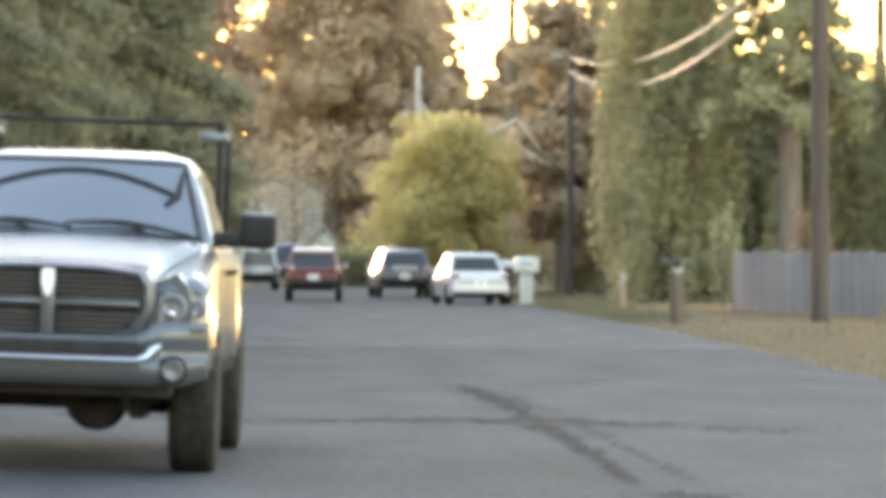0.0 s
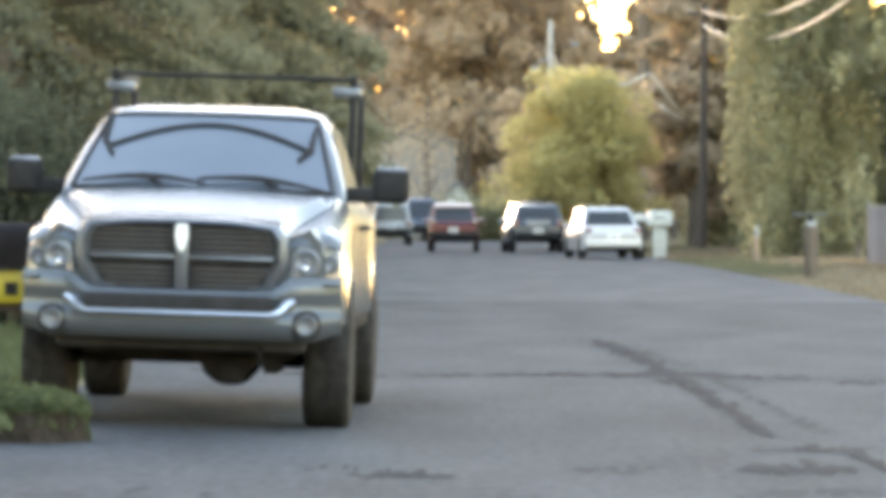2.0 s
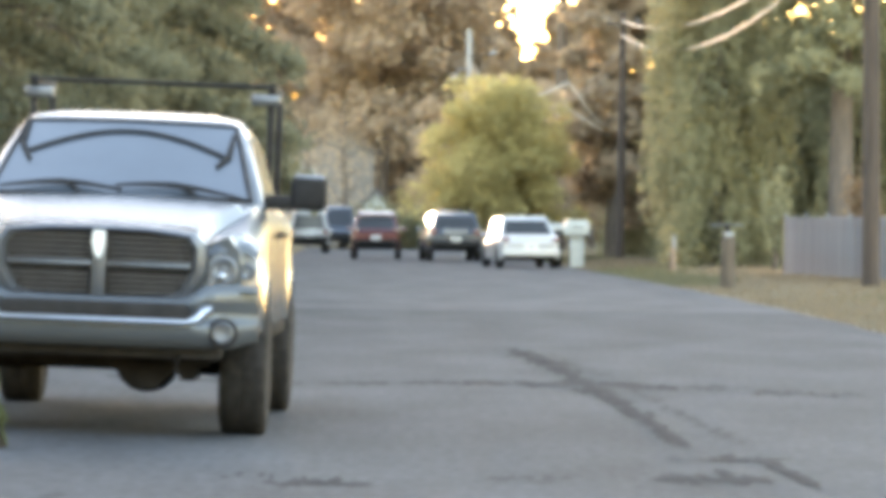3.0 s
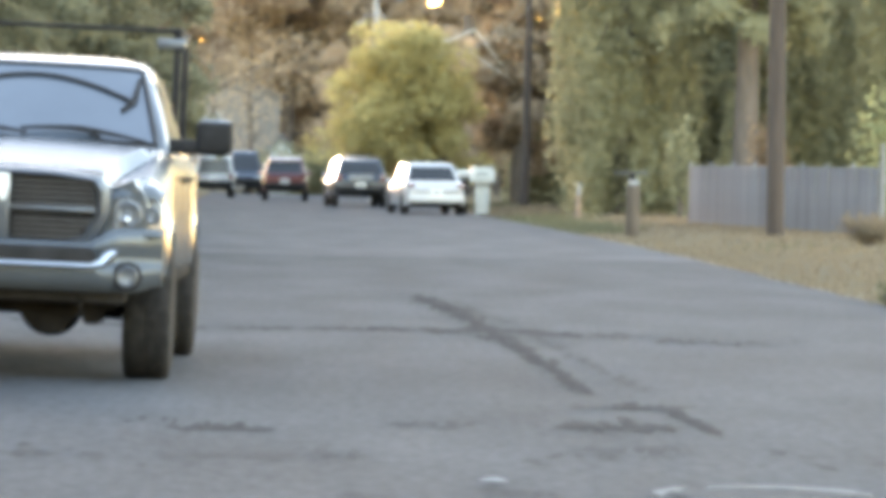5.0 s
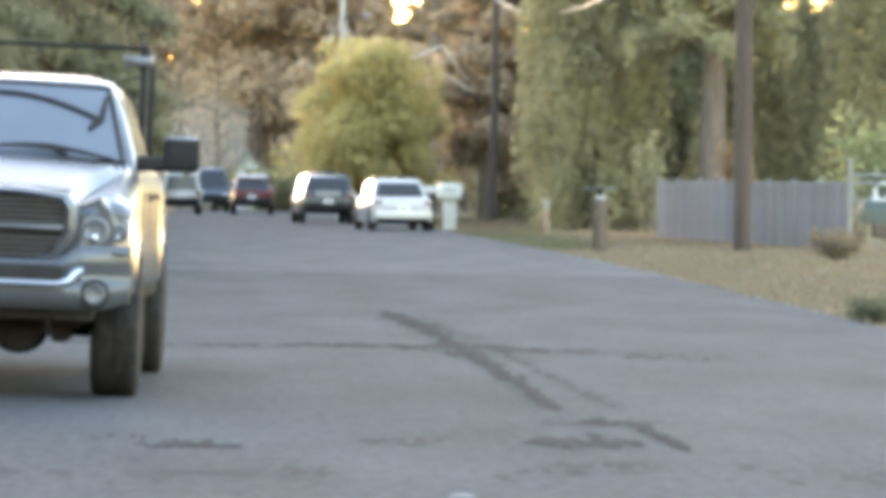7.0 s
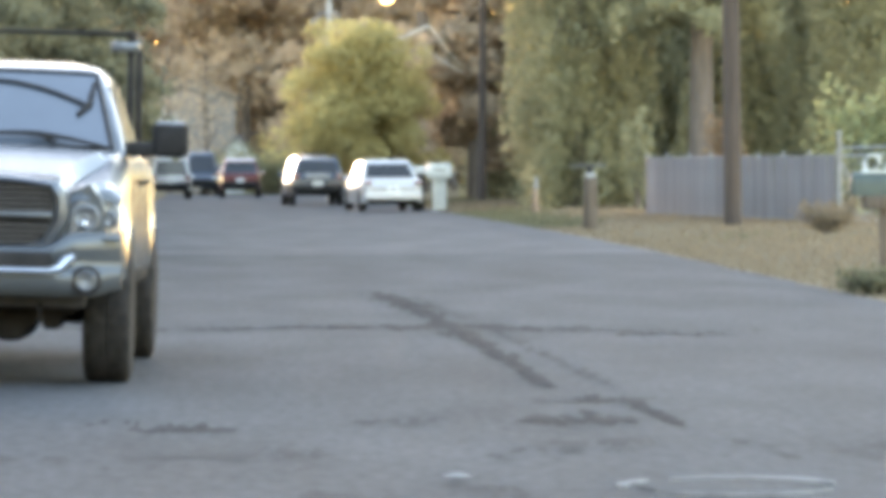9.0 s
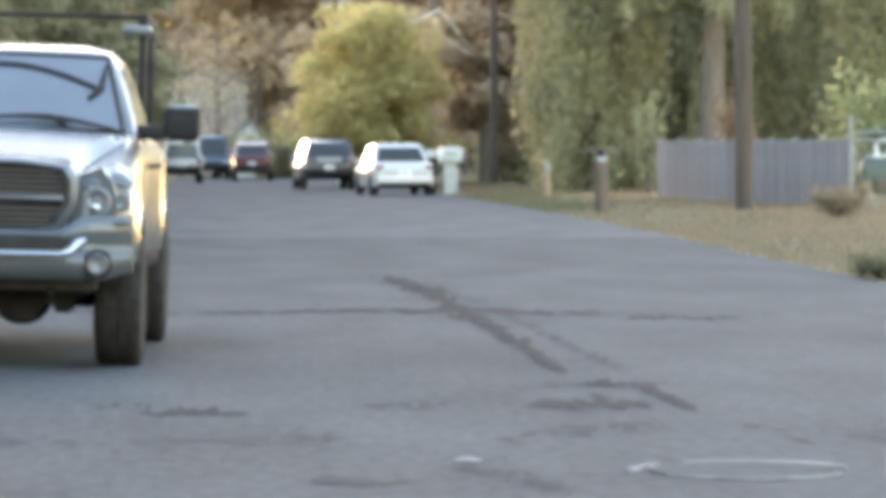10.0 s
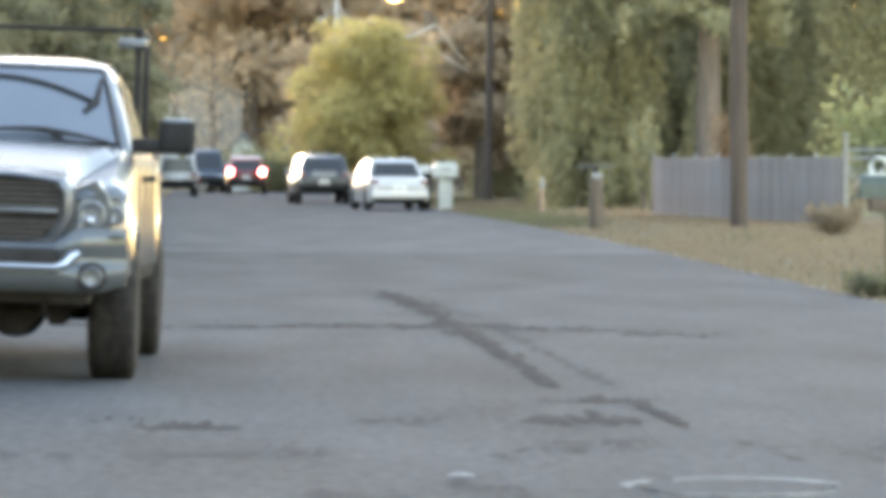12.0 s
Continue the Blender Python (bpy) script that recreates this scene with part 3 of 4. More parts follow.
    # grille
    def outline(k, dz=0.0):
        pts = [(-0.61, 1.18), (-0.56, 1.255), (-0.30, 1.283), (0, 1.288), (0.30, 1.283), (0.56, 1.255), (0.61, 1.18), (0.61, 1.05), (0.53, 0.90), (0.42, 0.865), (0, 0.855), (-0.42, 0.865), (-0.53, 0.90), (-0.61, 1.05)]
        return [(x * k, 1.10 + (z - 1.10) * (k if k < 1 else 1 + (k - 1) * 1.6) + dz) for x, z in pts]
    g = part("grille", slab(outline(0.98), 0.10, at=-0.84), "grille_black", t, "dark grille with thin slats")
    part("grille_surround", loft([[(x, -0.80, z) for x, z in outline(1.10)], [(x, -0.885, z) for x, z in outline(1.07)], [(x, -0.90, z) for x, z in outline(1.0)], [(x, -0.84, z) for x, z in outline(0.93)]], False, True), "grille_grey", g, "grey painted grille surround")
    for k in range(11):
        z = 0.90 + 0.0335 * k
        if 4 <= k <= 5:
            continue
        hw = 0.53 if z > 0.96 else 0.44
        for s in (1, -1):
            part("slat", box(s * (0.05 + hw / 2), -0.853, z, hw - 0.02, 0.03, 0.011, 0.003, 1), "slat_grey", g)
    for s in (1, -1):
        part("crossbar", box(s * 0.305, -0.872, 1.068, 0.53, 0.04, 0.030, 0.008), "grille_grey", g)
    part("upright_bar", box(0, -0.875, 1.075, 0.085, 0.045, 0.41, 0.012), "grille_grey", g)
    em = slab([(-0.034, 1.275), (0.034, 1.275), (0.042, 1.20), (0.024, 1.13), (0, 1.10), (-0.024, 1.13), (-0.042, 1.20)], 0.03, at=-0.925)
    part("emblem", em, "plate", g, "bright shield-shaped badge")
    # front bumper, swept across
    prof = [(0.10, 0.965), (0.0, 0.968), (-0.03, 0.93), (-0.035, 0.84), (-0.01, 0.80), (-0.012, 0.755), (-0.045, 0.72), (-0.05, 0.66), (-0.03, 0.60), (0.02, 0.565), (0.10, 0.575)]
    secs = []
    for i in range(33):
        u = -1 + i / 16
        wrap = 0.34 * max(0.0, abs(u) - 0.62) ** 1.6 / 0.38 ** 1.6 * 0.55
        lift = 0.05 * step(0.80, 1.0, abs(u))
        secs.append([(u * 0.99, -0.90 - 0.05 * (1 - u * u) + wrap + dy * (1 - 0.25 * step(0.85, 1, abs(u))), z + (lift if z < 0.7 else 0) - (0.10 * step(0.72, 0.52, abs(u)) if z > 0.9 else 0)) for dy, z in prof])
    b = part("front_bumper", loft(secs), "paint_silver", t, "silver front bumper")
    part("air_intake", loft([[(-0.95 * 0.62 + 1.18 * i / 20, -1.002 - 0.03 * (1 - (i / 10 - 1) ** 2), z) for i in range(21)] for z in (0.742, 0.80)] +
                            [[(-0.95 * 0.58 + 1.10 * i / 20, -0.992 - 0.03 * (1 - (i / 10 - 1) ** 2), 0.842) for i in range(21)]], False), "grille_black", b, "black air intake slot")
    line = [(-0.70, -0.925, 0.815), (-0.66, -0.95, 0.795), (-0.62, -0.985, 0.745)] + [(-0.56 + 0.112 * i, -1.0 - 0.028 * (1 - (i / 5 - 1) ** 2), 0.728) for i in range(11)] + [(0.62, -0.985, 0.745), (0.66, -0.95, 0.795), (0.70, -0.925, 0.815)]
    part("bumper_lip", tube(line, [0.026, 0.036, 0.028] + [0.016] * 11 + [0.028, 0.036, 0.026], 8), "chrome", b, "bright lip under the intake")
    for s in (1, -1):
        f = part("fog_light", lathe([(0.066, -0.02), (0.066, 0.03), (0.058, 0.034), (0.05, 0.02), (0.01, 0.014)], (s * 0.785, -0.925, 0.672), 'Y', 26), "reflector", b, "round fog light")
        part("fog_ring", lathe([(0.092, -0.02), (0.092, 0.022), (0.067, 0.026), (0.067, -0.02)], (s * 0.785, -0.93, 0.672), 'Y', 26), "trim", f)
    # running gear
    for y in (0.0, 3.57):
        bm = tube([(-0.85, y, 0.43), (0.85, y, 0.43)], 0.045, 10)
        bmesh.ops.create_uvsphere(bm, u_segments=16, v_segments=10, radius=0.17, matrix=Matrix.Translation((0.26 if y < 1 else 0.0, y, 0.42)) @ Matrix.Diagonal((1.15, 1, 1, 1)))
        part("axle", bm, "chassis", t, "dark axle with differential")
        for s in (1, -1):
            wheel(t, s * 0.885, y, 0.425, 0.29, "wheel", s)
    part("crossmember", loft([[(x, y, z) for x, z in ((-0.66, 0.62), (-0.64, 0.45), (-0.30, 0.43), (0.05, 0.43), (0.13, 0.38), (0.20, 0.29), (0.35, 0.29), (0.43, 0.38), (0.47, 0.43), (0.51, 0.35), (0.58, 0.35), (0.62, 0.43), (0.70, 0.46), (0.72, 0.62))] for y in (-0.45, -0.1, 0.25)], True, True), "chassis", t)
    part("front_valance", box(0, -0.70, 0.56, 1.55, 0.22, 0.14, 0.04), "grille_black", t, "black lower valance")
    part("tow_hook", tube([(0.50, -0.75, 0.52), (0.50, -0.84, 0.50), (0.50, -0.84, 0.42), (0.50, -0.76, 0.42)], 0.022, 8), "chassis", t)
    for s in (1, -1):
        part("shock_absorber", tube([(s * 0.56, 0.05, 0.36), (s * 0.52, 0.1, 0.72)], [0.045, 0.035], 10), "chassis", t)
        part("steering_arm", tube([(s * 0.72, -0.18, 0.40), (s * 0.2, -0.22, 0.43)], 0.025, 8), "chassis", t)
    # ladder rack
    for y in (3.15, 4.5):
        for s in (1, -1):
            part("rack_post", box(s * 0.84, y, 1.86, 0.05, 0.07, 0.94, 0.012), "trim", t, "black rack upright")
        part("rack_bar", box(0, y, 2.31 + 0.03 * (y > 4), 1.62, 0.04, 0.026, 0.012), "trim", t, "black rack crossbar")
        for s in (1, -1) if y < 4 else ():
            part("rack_end", box(s * 0.80, y - 0.02, 2.215, 0.21, 0.09, 0.07, 0.015), "grille_grey", t, "pale rack end bracket")
    for s in (1, -1):
        part("rack_rail", box(s * 0.84, 3.8, 2.30, 0.06, 1.5, 0.06, 0.012), "trim", t)
    return t


build_truck()


# ---- the other vehicles ----
def car(name, m, paint, label, category, length, width, high, kind, plate=True):
    """A parked or driving car; its nose points to local +y. kind sets the roofline."""
    t = thing(name, m, label, category)
    L, W, H = length, width / 2, high
    zb = 0.24 * H / 1.5 + (0.10 if kind in ("suv", "van") else 0.0)
    belt = H * (0.60 if kind != "van" else 0.5)
    nose, deck = belt * 0.90, belt * (1.02 if kind != "sedan" else 1.04)
    r = 0.215 * H
    ax = (L * 0.19, L * 0.81)
    ys = [0.0, 0.03, 0.08, 0.16] + [L * k / 40 for k in range(2, 39)] + [L - 0.16, L - 0.08, L - 0.02]
    secs = []
    for y in ys:
        e = min(y, L - y)
        w = W * (0.86 + 0.14 * step(0, 0.45, e))
        top = deck if y < L * 0.62 else deck + (nose - deck) * step(L * 0.62, L * 0.98, y)
        top -= 0.14 * H * step(0.20, 0.0, e) * (1.0 if kind == "sedan" else 0.5)
        low = zb + 0.10 * step(0.3, 0.0, e)
        for a in ax:
            d = abs(y - a)
            if d < r * 1.25:
                low = max(low, r + math.sqrt((r * 1.25) ** 2 - d * d) * 0.92)
        low = min(low, top - 0.14)
        secs.append(mirrored([(w - 0.12, y, low + 0.05), (w - 0.02, y, low), (w, y, low + 0.05), (w, y, max((low + top) / 2, low + 0.07)), (w - 0.02, y, top - 0.06), (w - 0.07, y, top), (w * 0.5, y, top + 0.02), (0, y, top + 0.03)]))
    part("body", loft(secs), paint, t)
    part("underbody", box(0, L / 2, zb + 0.10, width * 0.72, L * 0.9, 0.22, 0.04), "chassis", t)
    # cabin: foot and roof ends along the length
    f0, f1, r0, r1 = {"sedan": (0.17, 0.70, 0.30, 0.53), "suv": (0.02, 0.68, 0.08, 0.55), "van": (0.01, 0.86, 0.03, 0.74)}[kind]
    rows = []
    for s in (0, 0.12, 0.5, 0.86, 0.95, 1.0):
        k = min(1.0, s / 0.95)
        z = belt + (H - belt) * (s if s < 1 else 1.0)
        hw = (W * 0.95) * (1 - k) + W * 0.76 * k - (0.10 if s == 1.0 else 0.0)
        y0, y1 = L * (f0 + (r0 - f0) * k), L * (f1 + (r1 - f1) * k)
        if s == 1.0:
            y0, y1 = y0 + 0.12, y1 - 0.12
        row = []
        for cx, cy, a0 in ((1, -1, -90), (1, 1, 0), (-1, 1, 90), (-1, -1, 180)):
            rr = 0.13
            for q in range(4):
                a = radians(a0 + 30 * q)
                row.append((cx * (hw - rr) + rr * math.cos(a), (y0 + rr if cy < 0 else y1 - rr) + rr * math.sin(a), z))
        rows.append(row)
    part("cabin", loft(rows, True, True), paint, t)

    def pane(nm, end, k0, k1, inset):
        pts = []
        for k in (k0, k1):
            hw = (W * 0.95) * (1 - k) + W * 0.76 * k - inset
            y = L * ((f0 + (r0 - f0) * k) if end < 0 else (f1 + (r1 - f1) * k)) + end * 0.012
            pts.append([(-hw + 2 * hw * i / 6, y + end * 0.02 * (1 - (i / 3 - 1) ** 2), belt + (H - belt) * k) for i in range(7)])
        part(nm, loft(pts, False), "tinted_glass", t, "dark glass")
    pane("rear_window", -1, 0.14, 0.82, 0.13)
    pane("windshield", 1, 0.12, 0.86, 0.11)
    for s in (1, -1):
        mid = (r0 + r1) / 2 + 0.02
        for a, b in ((0.04, mid - 0.012), (mid + 0.012, -0.05)):
            q = []
            for k in (0.14, 0.84):
                hw = s * ((W * 0.95) * (1 - k) + W * 0.76 * k + 0.008)
                ya = L * ((f0 + (r0 - f0) * k) + 0.04) if a == 0.04 else L * a
                yb = L * ((f1 + (r1 - f1) * k) - 0.05) if b == -0.05 else L * b
                q.append([(hw, ya, belt + (H - belt) * k), (hw, yb, belt + (H - belt) * k)])
            part("side_window", loft(q, False), "tinted_glass", t, "dark glass")
        part("side_mirror", box(s * (W + 0.08), L * 0.64, belt + 0.06, 0.20, 0.10, 0.14, 0.035), paint, t)
        tl = part("tail_light", box(s * (W * 0.80), 0.075, deck * (0.90 if kind == "sedan" else 0.98), W * 0.24, 0.10, 0.13 if kind == "sedan" else 0.26, 0.03), "tail_lens", t, "red tail light")
        part("headlight", box(s * W * 0.74, L - 0.08, nose * 0.86, W * 0.36, 0.12, 0.14, 0.035), "lens", t, "clear headlight")
        for a in ax:
            wheel(t, s * (W - 0.11), a, r, 0.21, "wheel", s)
    part("rear_bumper", box(0, 0.02, zb + 0.22, width * 0.93, 0.14, 0.22, 0.05, 3), paint if kind == "sedan" else "trim", t)
    part("front_bumper", box(0, L - 0.03, zb + 0.20, width * 0.93, 0.14, 0.24, 0.05, 3), paint if kind == "sedan" else "trim", t)
    part("front_grille", box(0, L - 0.005, nose * 0.82, width * 0.50, 0.05, 0.16, 0.02), "trim", t, "dark grille")
    if plate:
        p = part("number_plate", box(0, -0.055, zb + 0.40, 0.32, 0.02, 0.16, 0.006, 1), "plate", t, "pale number plate")
        part("plate_bar", box(0, -0.068, zb + 0.40, 0.22, 0.006, 0.06, 0.001, 1), "trim", p)
    if kind in ("suv", "sedan"):
        part("trunk_seam", box(0, 0.0, deck * 0.70, width * 0.74, 0.02, 0.012, 0.002, 1), "trim", t)
    if kind == "suv":
        for s in (1, -1):
            part("roof_rail", tube([(s * W * 0.66, L * 0.12, H + 0.02), (s * W * 0.66, L * 0.13, H + 0.06), (s * W * 0.66, L * 0.48, H + 0.06), (s * W * 0.66, L * 0.49, H + 0.02)], 0.018, 8), "trim", t)
    return t


white_car = car("sedan", pose(5.05, 128.0, 0.0, 0, 0, 6.0), "paint_white", "white sedan parked at the road edge", "car", 4.7, 1.85, 1.52, "sedan")
dark_car = car("dark_suv", pose(3.25, 147.0, 0.0, 0, 0, 4.0), "paint_dark", "dark blue-grey sport utility car parked at the road edge", "car", 4.6, 1.85, 1.66, "suv")
part("roof_load", box(0.05, 2.0, 1.74, 0.8, 1.2, 0.12, 0.04), "trim", dark_car, "dark load on the roof")
part("trunk_panel", box(0, 0.005, 1.02, 0.85, 0.03, 0.17, 0.02), "galvanised", dark_car, "pale panel under the rear window")
red_car = car("red_suv", pose(0.14, 135.0, 0.0), "paint_red", "dark red sport utility car driving away", "car", 4.6, 1.78, 1.66, "suv")
# roof panel and rear bar are added pale, as painted sky reflection
part("roof_panel", box(0, 1.5, 1.665, 1.20, 2.0, 0.05, 0.02), "paint_white", red_car, "white roof panel, sky reflection put into its colour")
part("rear_spoiler", box(0, 0.28, 1.605, 1.28, 0.26, 0.15, 0.04), "sheen_red", red_car, "added pale bar, sky reflection put into its colour")
brakes = []
for s in (1, -1):
    brakes.append(part("brake_lamp", box(0, 0, 0, 0.19, 0.05, 0.22, 0.02), "brake_glow", red_car, "glowing brake lamp"))
far_van = car("dark_van", pose(-1.0, 205.0, 0.0, 0, 0, 181.0), "paint_dark", "dark van parked facing up the street", "van", 5.0, 1.6, 2.0, "van", plate=False)
far_sedan = car("dark_sedan", pose(-0.15, 214.0, 0.0, 0, 0, 180.0), "paint_dark", "dark sedan parked facing beside the dark van", "car", 4.5, 1.75, 1.42, "sedan", plate=False)
white_van = car("white_van", pose(-2.05, 176.0, 0.0, 0, 0, 2.0), "paint_white", "white van parked beyond the silver truck", "van", 5.0, 1.7, 1.75, "van")


# ---- trees ----
def limbs(rng, bm, base, n, z0, z1, reach, r, rise):
    ends = []
    for i in range(n):
        z = z0 + (z1 - z0) * (i + rng.uniform(0, 0.8)) / n
        a = i * 2.4 + rng.uniform(-0.5, 0.5)
        ln = reach * rng.uniform(0.6, 1.0) * (1.0 - 0.45 * (z - z0) / max(0.1, z1 - z0))
        p0 = Vector((0, 0, z))
        p1 = p0 + Vector((math.cos(a) * ln * 0.5, math.sin(a) * ln * 0.5, rise * ln * 0.35))
        p2 = p0 + Vector((math.cos(a) * ln, math.sin(a) * ln, rise * ln + rng.uniform(-0.3, 0.3)))
        tube([p0, p1, p2], [r * 0.45, r * 0.28, r * 0.08], 6, bm)
        ends += [p1, p2]
    return ends


def broadleaf(name, m, label, H, R, z0, n, size, leaf, seed, bark="bark", trunk_r=0.2, category="tree"):
    """Trunk, limbs and a ragged crown of clumps with gaps."""
    rng = np.random.default_rng(seed)
    t = thing(name, m, label, category)
    bm = tube([(0, 0, -0.3), (0.03, 0.02, H * 0.3), (-0.06, 0.05, H * 0.6), (0.05, 0, H * 0.93)], [trunk_r * 1.25, trunk_r, trunk_r * 0.6, trunk_r * 0.1], 10)
    ends = limbs(rng, bm, None, 16, z0 + 0.1 * (H - z0), H * 0.86, R * 0.86, trunk_r, 0.35)
    part("trunk", bm, bark, t)
    cl, sz = [], []
    for e in ends:
        for _ in range(3):
            cl.append(np.array(e) + rng.normal(0, R * 0.16, 3)), sz.append(R * rng.uniform(0.16, 0.34))
    for _ in range(26):
        v = rng.normal(size=3)
        v /= np.linalg.norm(v)
        q = rng.uniform(0.45, 0.95)
        cz = (H + z0) / 2
        cl.append(np.array([v[0] * R * q, v[1] * R * q, cz + v[2] * (H - z0) / 2 * q])), sz.append(R * rng.uniform(0.15, 0.32))
    cl, sz = np.array(cl), np.array(sz)
    pick = rng.integers(0, len(cl), n)
    v = rng.normal(size=(n, 3))
    v /= np.linalg.norm(v, axis=1, keepdims=True)
    pts = cl[pick] + v * (sz[pick] * rng.uniform(0.35, 1.0, n) ** 0.6)[:, None] * np.array([1.1, 1.1, 0.8])
    keep = (pts[:, 2] > z0 * 0.7) & (pts[:, 2] < H * 1.03)
    soup("crown", leaves(rng, pts[keep], size, face=v[keep] * 0.3), leaf, t)
    return t


def conifer(name, m, label, H, R, z0, n, size, leaf, seed, droop=0.35, full=0.75, bark="bark", trunk_r=0.28, fill=0.12, low=99.0):
    """Straight trunk, boughs in loose whorls that droop, hung with needles sprays."""
    rng = np.random.default_rng(seed)
    t = thing(name, m, label, "tree")
    bm = tube([(0, 0, -0.3), (0.05, 0, H * 0.4), (0, 0.04, H * 0.98)], [trunk_r * 1.2, trunk_r * 0.8, 0.03], 10)
    nb = 110
    P0, D, Ln = [], [], []
    for i in range(nb):
        u = (i + rng.uniform(0, 1)) / nb
        z = z0 + (H * 0.97 - z0) * u
        ln = R * (1 - u) ** full * rng.uniform(0.65, 1.1) + 0.25
        a = i * 2.399 + rng.uniform(-0.4, 0.4)
        P0.append((0, 0, z)), D.append((math.cos(a), math.sin(a), 0)), Ln.append(ln)
        if i % 3 == 0:
            tube([(0, 0, z), (math.cos(a) * ln * 0.5, math.sin(a) * ln * 0.5, z + 0.02), (math.cos(a) * ln * 0.95, math.sin(a) * ln * 0.95, z - droop * ln)], [0.05, 0.03, 0.008], 5, bm)
    part("trunk", bm, bark, t)
    P0, D, Ln = np.array(P0), np.array(D), np.array(Ln)
    w = Ln ** 1.4 * np.where(P0[:, 2] > low, 0.4, 1.0)
    pick = rng.choice(nb, n, p=w / w.sum())
    s = rng.uniform(0.12, 1.0, n) ** 0.75
    pts = P0[pick] + D[pick] * (Ln[pick] * s)[:, None]
    side = np.stack([-D[pick][:, 1], D[pick][:, 0], np.zeros(n)], 1)
    pts += side * (rng.normal(0, 0.22, n) * Ln[pick] * (0.3 + 0.7 * s) * 0.6)[:, None]
    pts[:, 2] += -droop * Ln[pick] * s ** 1.6 - np.abs(rng.normal(0, 0.22, n)) * (0.5 + 0.4 * Ln[pick] * 0.3) + rng.normal(0, fill, n)
    keep = pts[:, 2] > 0.05
    out = D[pick] * 0.8 + np.array([0, 0, 0.45]) + side * rng.normal(0, 0.5, n)[:, None]
    soup("crown", leaves(rng, pts[keep], size, hang=0.9, long=2.2, face=out[keep] * 0.45), leaf, t)
    return t


def shrub(name, m, label, R, H, n, size, leaf, seed, category="bush"):
    rng = np.random.default_rng(seed)
    t = thing(name, m, label, category)
    bm = bmesh.new()
    ends = []
    for i in range(12):
        a, k = i * 2.4, rng.uniform(0.3, 0.9)
        e = (math.cos(a) * R * k, math.sin(a) * R * k, H * rng.uniform(0.45, 0.95))
        tube([(0.04 * math.cos(a), 0.04 * math.sin(a), -0.05), (e[0] * 0.4, e[1] * 0.4, e[2] * 0.55), e], [0.03, 0.02, 0.005], 5, bm)
        ends.append(e)
    part("branchwork", bm, "bark", t)
    ends = np.array(ends)
    pick = rng.integers(0, len(ends), n)
    pts = ends[pick] * rng.uniform(0.3, 1.05, n)[:, None] + rng.normal(0, 0.16, (n, 3)) * np.array([R, R, H * 0.8])
    pts = pts[pts[:, 2] > 0.02]
    soup("foliage", leaves(rng, pts, size), leaf, t)
    return t


def at(x, y, turn=0):
    return pose(x, y, height(x, y) - 0.02, 0, 0, turn)


# dark conifers beyond the truck, on the left verge
dark_a = conifer("conifer", at(-6.3, 62), "tall dark green conifer with drooping boughs", 20, 3.4, 0.3, 90000, 0.062, "leaf_dark", 1, trunk_r=0.3, low=8.5)
dark_b = conifer("conifer", at(-5.0, 88, 40), "tall dark green conifer with drooping boughs", 24, 3.8, 2.2, 36000, 0.115, "leaf_dark", 2, trunk_r=0.32, low=14.0)
for ob in (dark_a, dark_b):
    tagged(ob, group="conifers beside the street")
for x, y, a in ((-8.4, 52, 70), (-9.5, 74, 200), (-5.6, 76, 120), (-8.0, 100, 10)):
    copy_thing(dark_a, at(x, y, a))
for x, y, a in ((-5.4, 112, 90), (-6.8, 136, 160), (-6.4, 150, 250), (-7.5, 168, 30), (-10.5, 120, 60)):
    copy_thing(dark_b, at(x, y, a))
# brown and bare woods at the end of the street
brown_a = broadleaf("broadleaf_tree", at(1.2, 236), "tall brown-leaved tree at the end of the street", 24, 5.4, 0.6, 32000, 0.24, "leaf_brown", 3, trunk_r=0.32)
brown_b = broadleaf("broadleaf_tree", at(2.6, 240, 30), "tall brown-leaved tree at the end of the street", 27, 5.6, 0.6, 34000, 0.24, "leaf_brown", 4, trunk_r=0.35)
for ob in (brown_a, brown_b):
    tagged(ob, group="woods at the end of the street")
for x, y, a in ((-12.0, 226, 70), (42.0, 250, 80)):
    copy_thing(brown_a, at(x, y, a))
for x, y, a in ((-13.0, 252, 100), (4.6, 258, 190), (39, 228, 40), (34, 175, 66)):
    copy_thing(brown_b, at(x, y, a))
low_brown = broadleaf("small_tree", at(7.0, 190, 200), "low brown-leaved tree behind the parked cars", 7.6, 2.6, 0.4, 9000, 0.18, "leaf_brown", 5, trunk_r=0.14)
for x, y, a in ((9.6, 205, 30), (5.0, 214, 100)):
    copy_thing(low_brown, at(x, y, a))
middle = broadleaf("middle_tree", at(-1.2, 247, 20), "brown-leaved tree behind the pale house", 12.0, 3.6, 0.6, 14000, 0.22, "leaf_brown", 15, trunk_r=0.2)
copy_thing(brown_a, at(-4.6, 262, 160))
copy_thing(middle, at(-5.2, 251, 150))
copy_thing(middle, at(-8.5, 254, 60))
bare = broadleaf("bare_tree", at(-0.75, 212, 0), "bare brown tree before the pale house", 8.0, 2.4, 1.0, 900, 0.10, "leaf_brown", 16, trunk_r=0.16)
copy_thing(bare, at(-2.6, 214, 130))
slim = broadleaf("slim_tree", at(7.5, 230), "slim brown-leaved tree in the far woods", 12.0, 1.6, 0.5, 9000, 0.19, "leaf_brown", 17, trunk_r=0.12)
for x, y, a in ((11.3, 212, 60), (9.3, 262, 140), (10.9, 258, 220), (7.6, 266, 300), (6.2, 240, 20), (12.8, 222, 100), (9.5, 236, 75), (10.5, 241, 160)):
    copy_thing(slim, at(x, y, a))
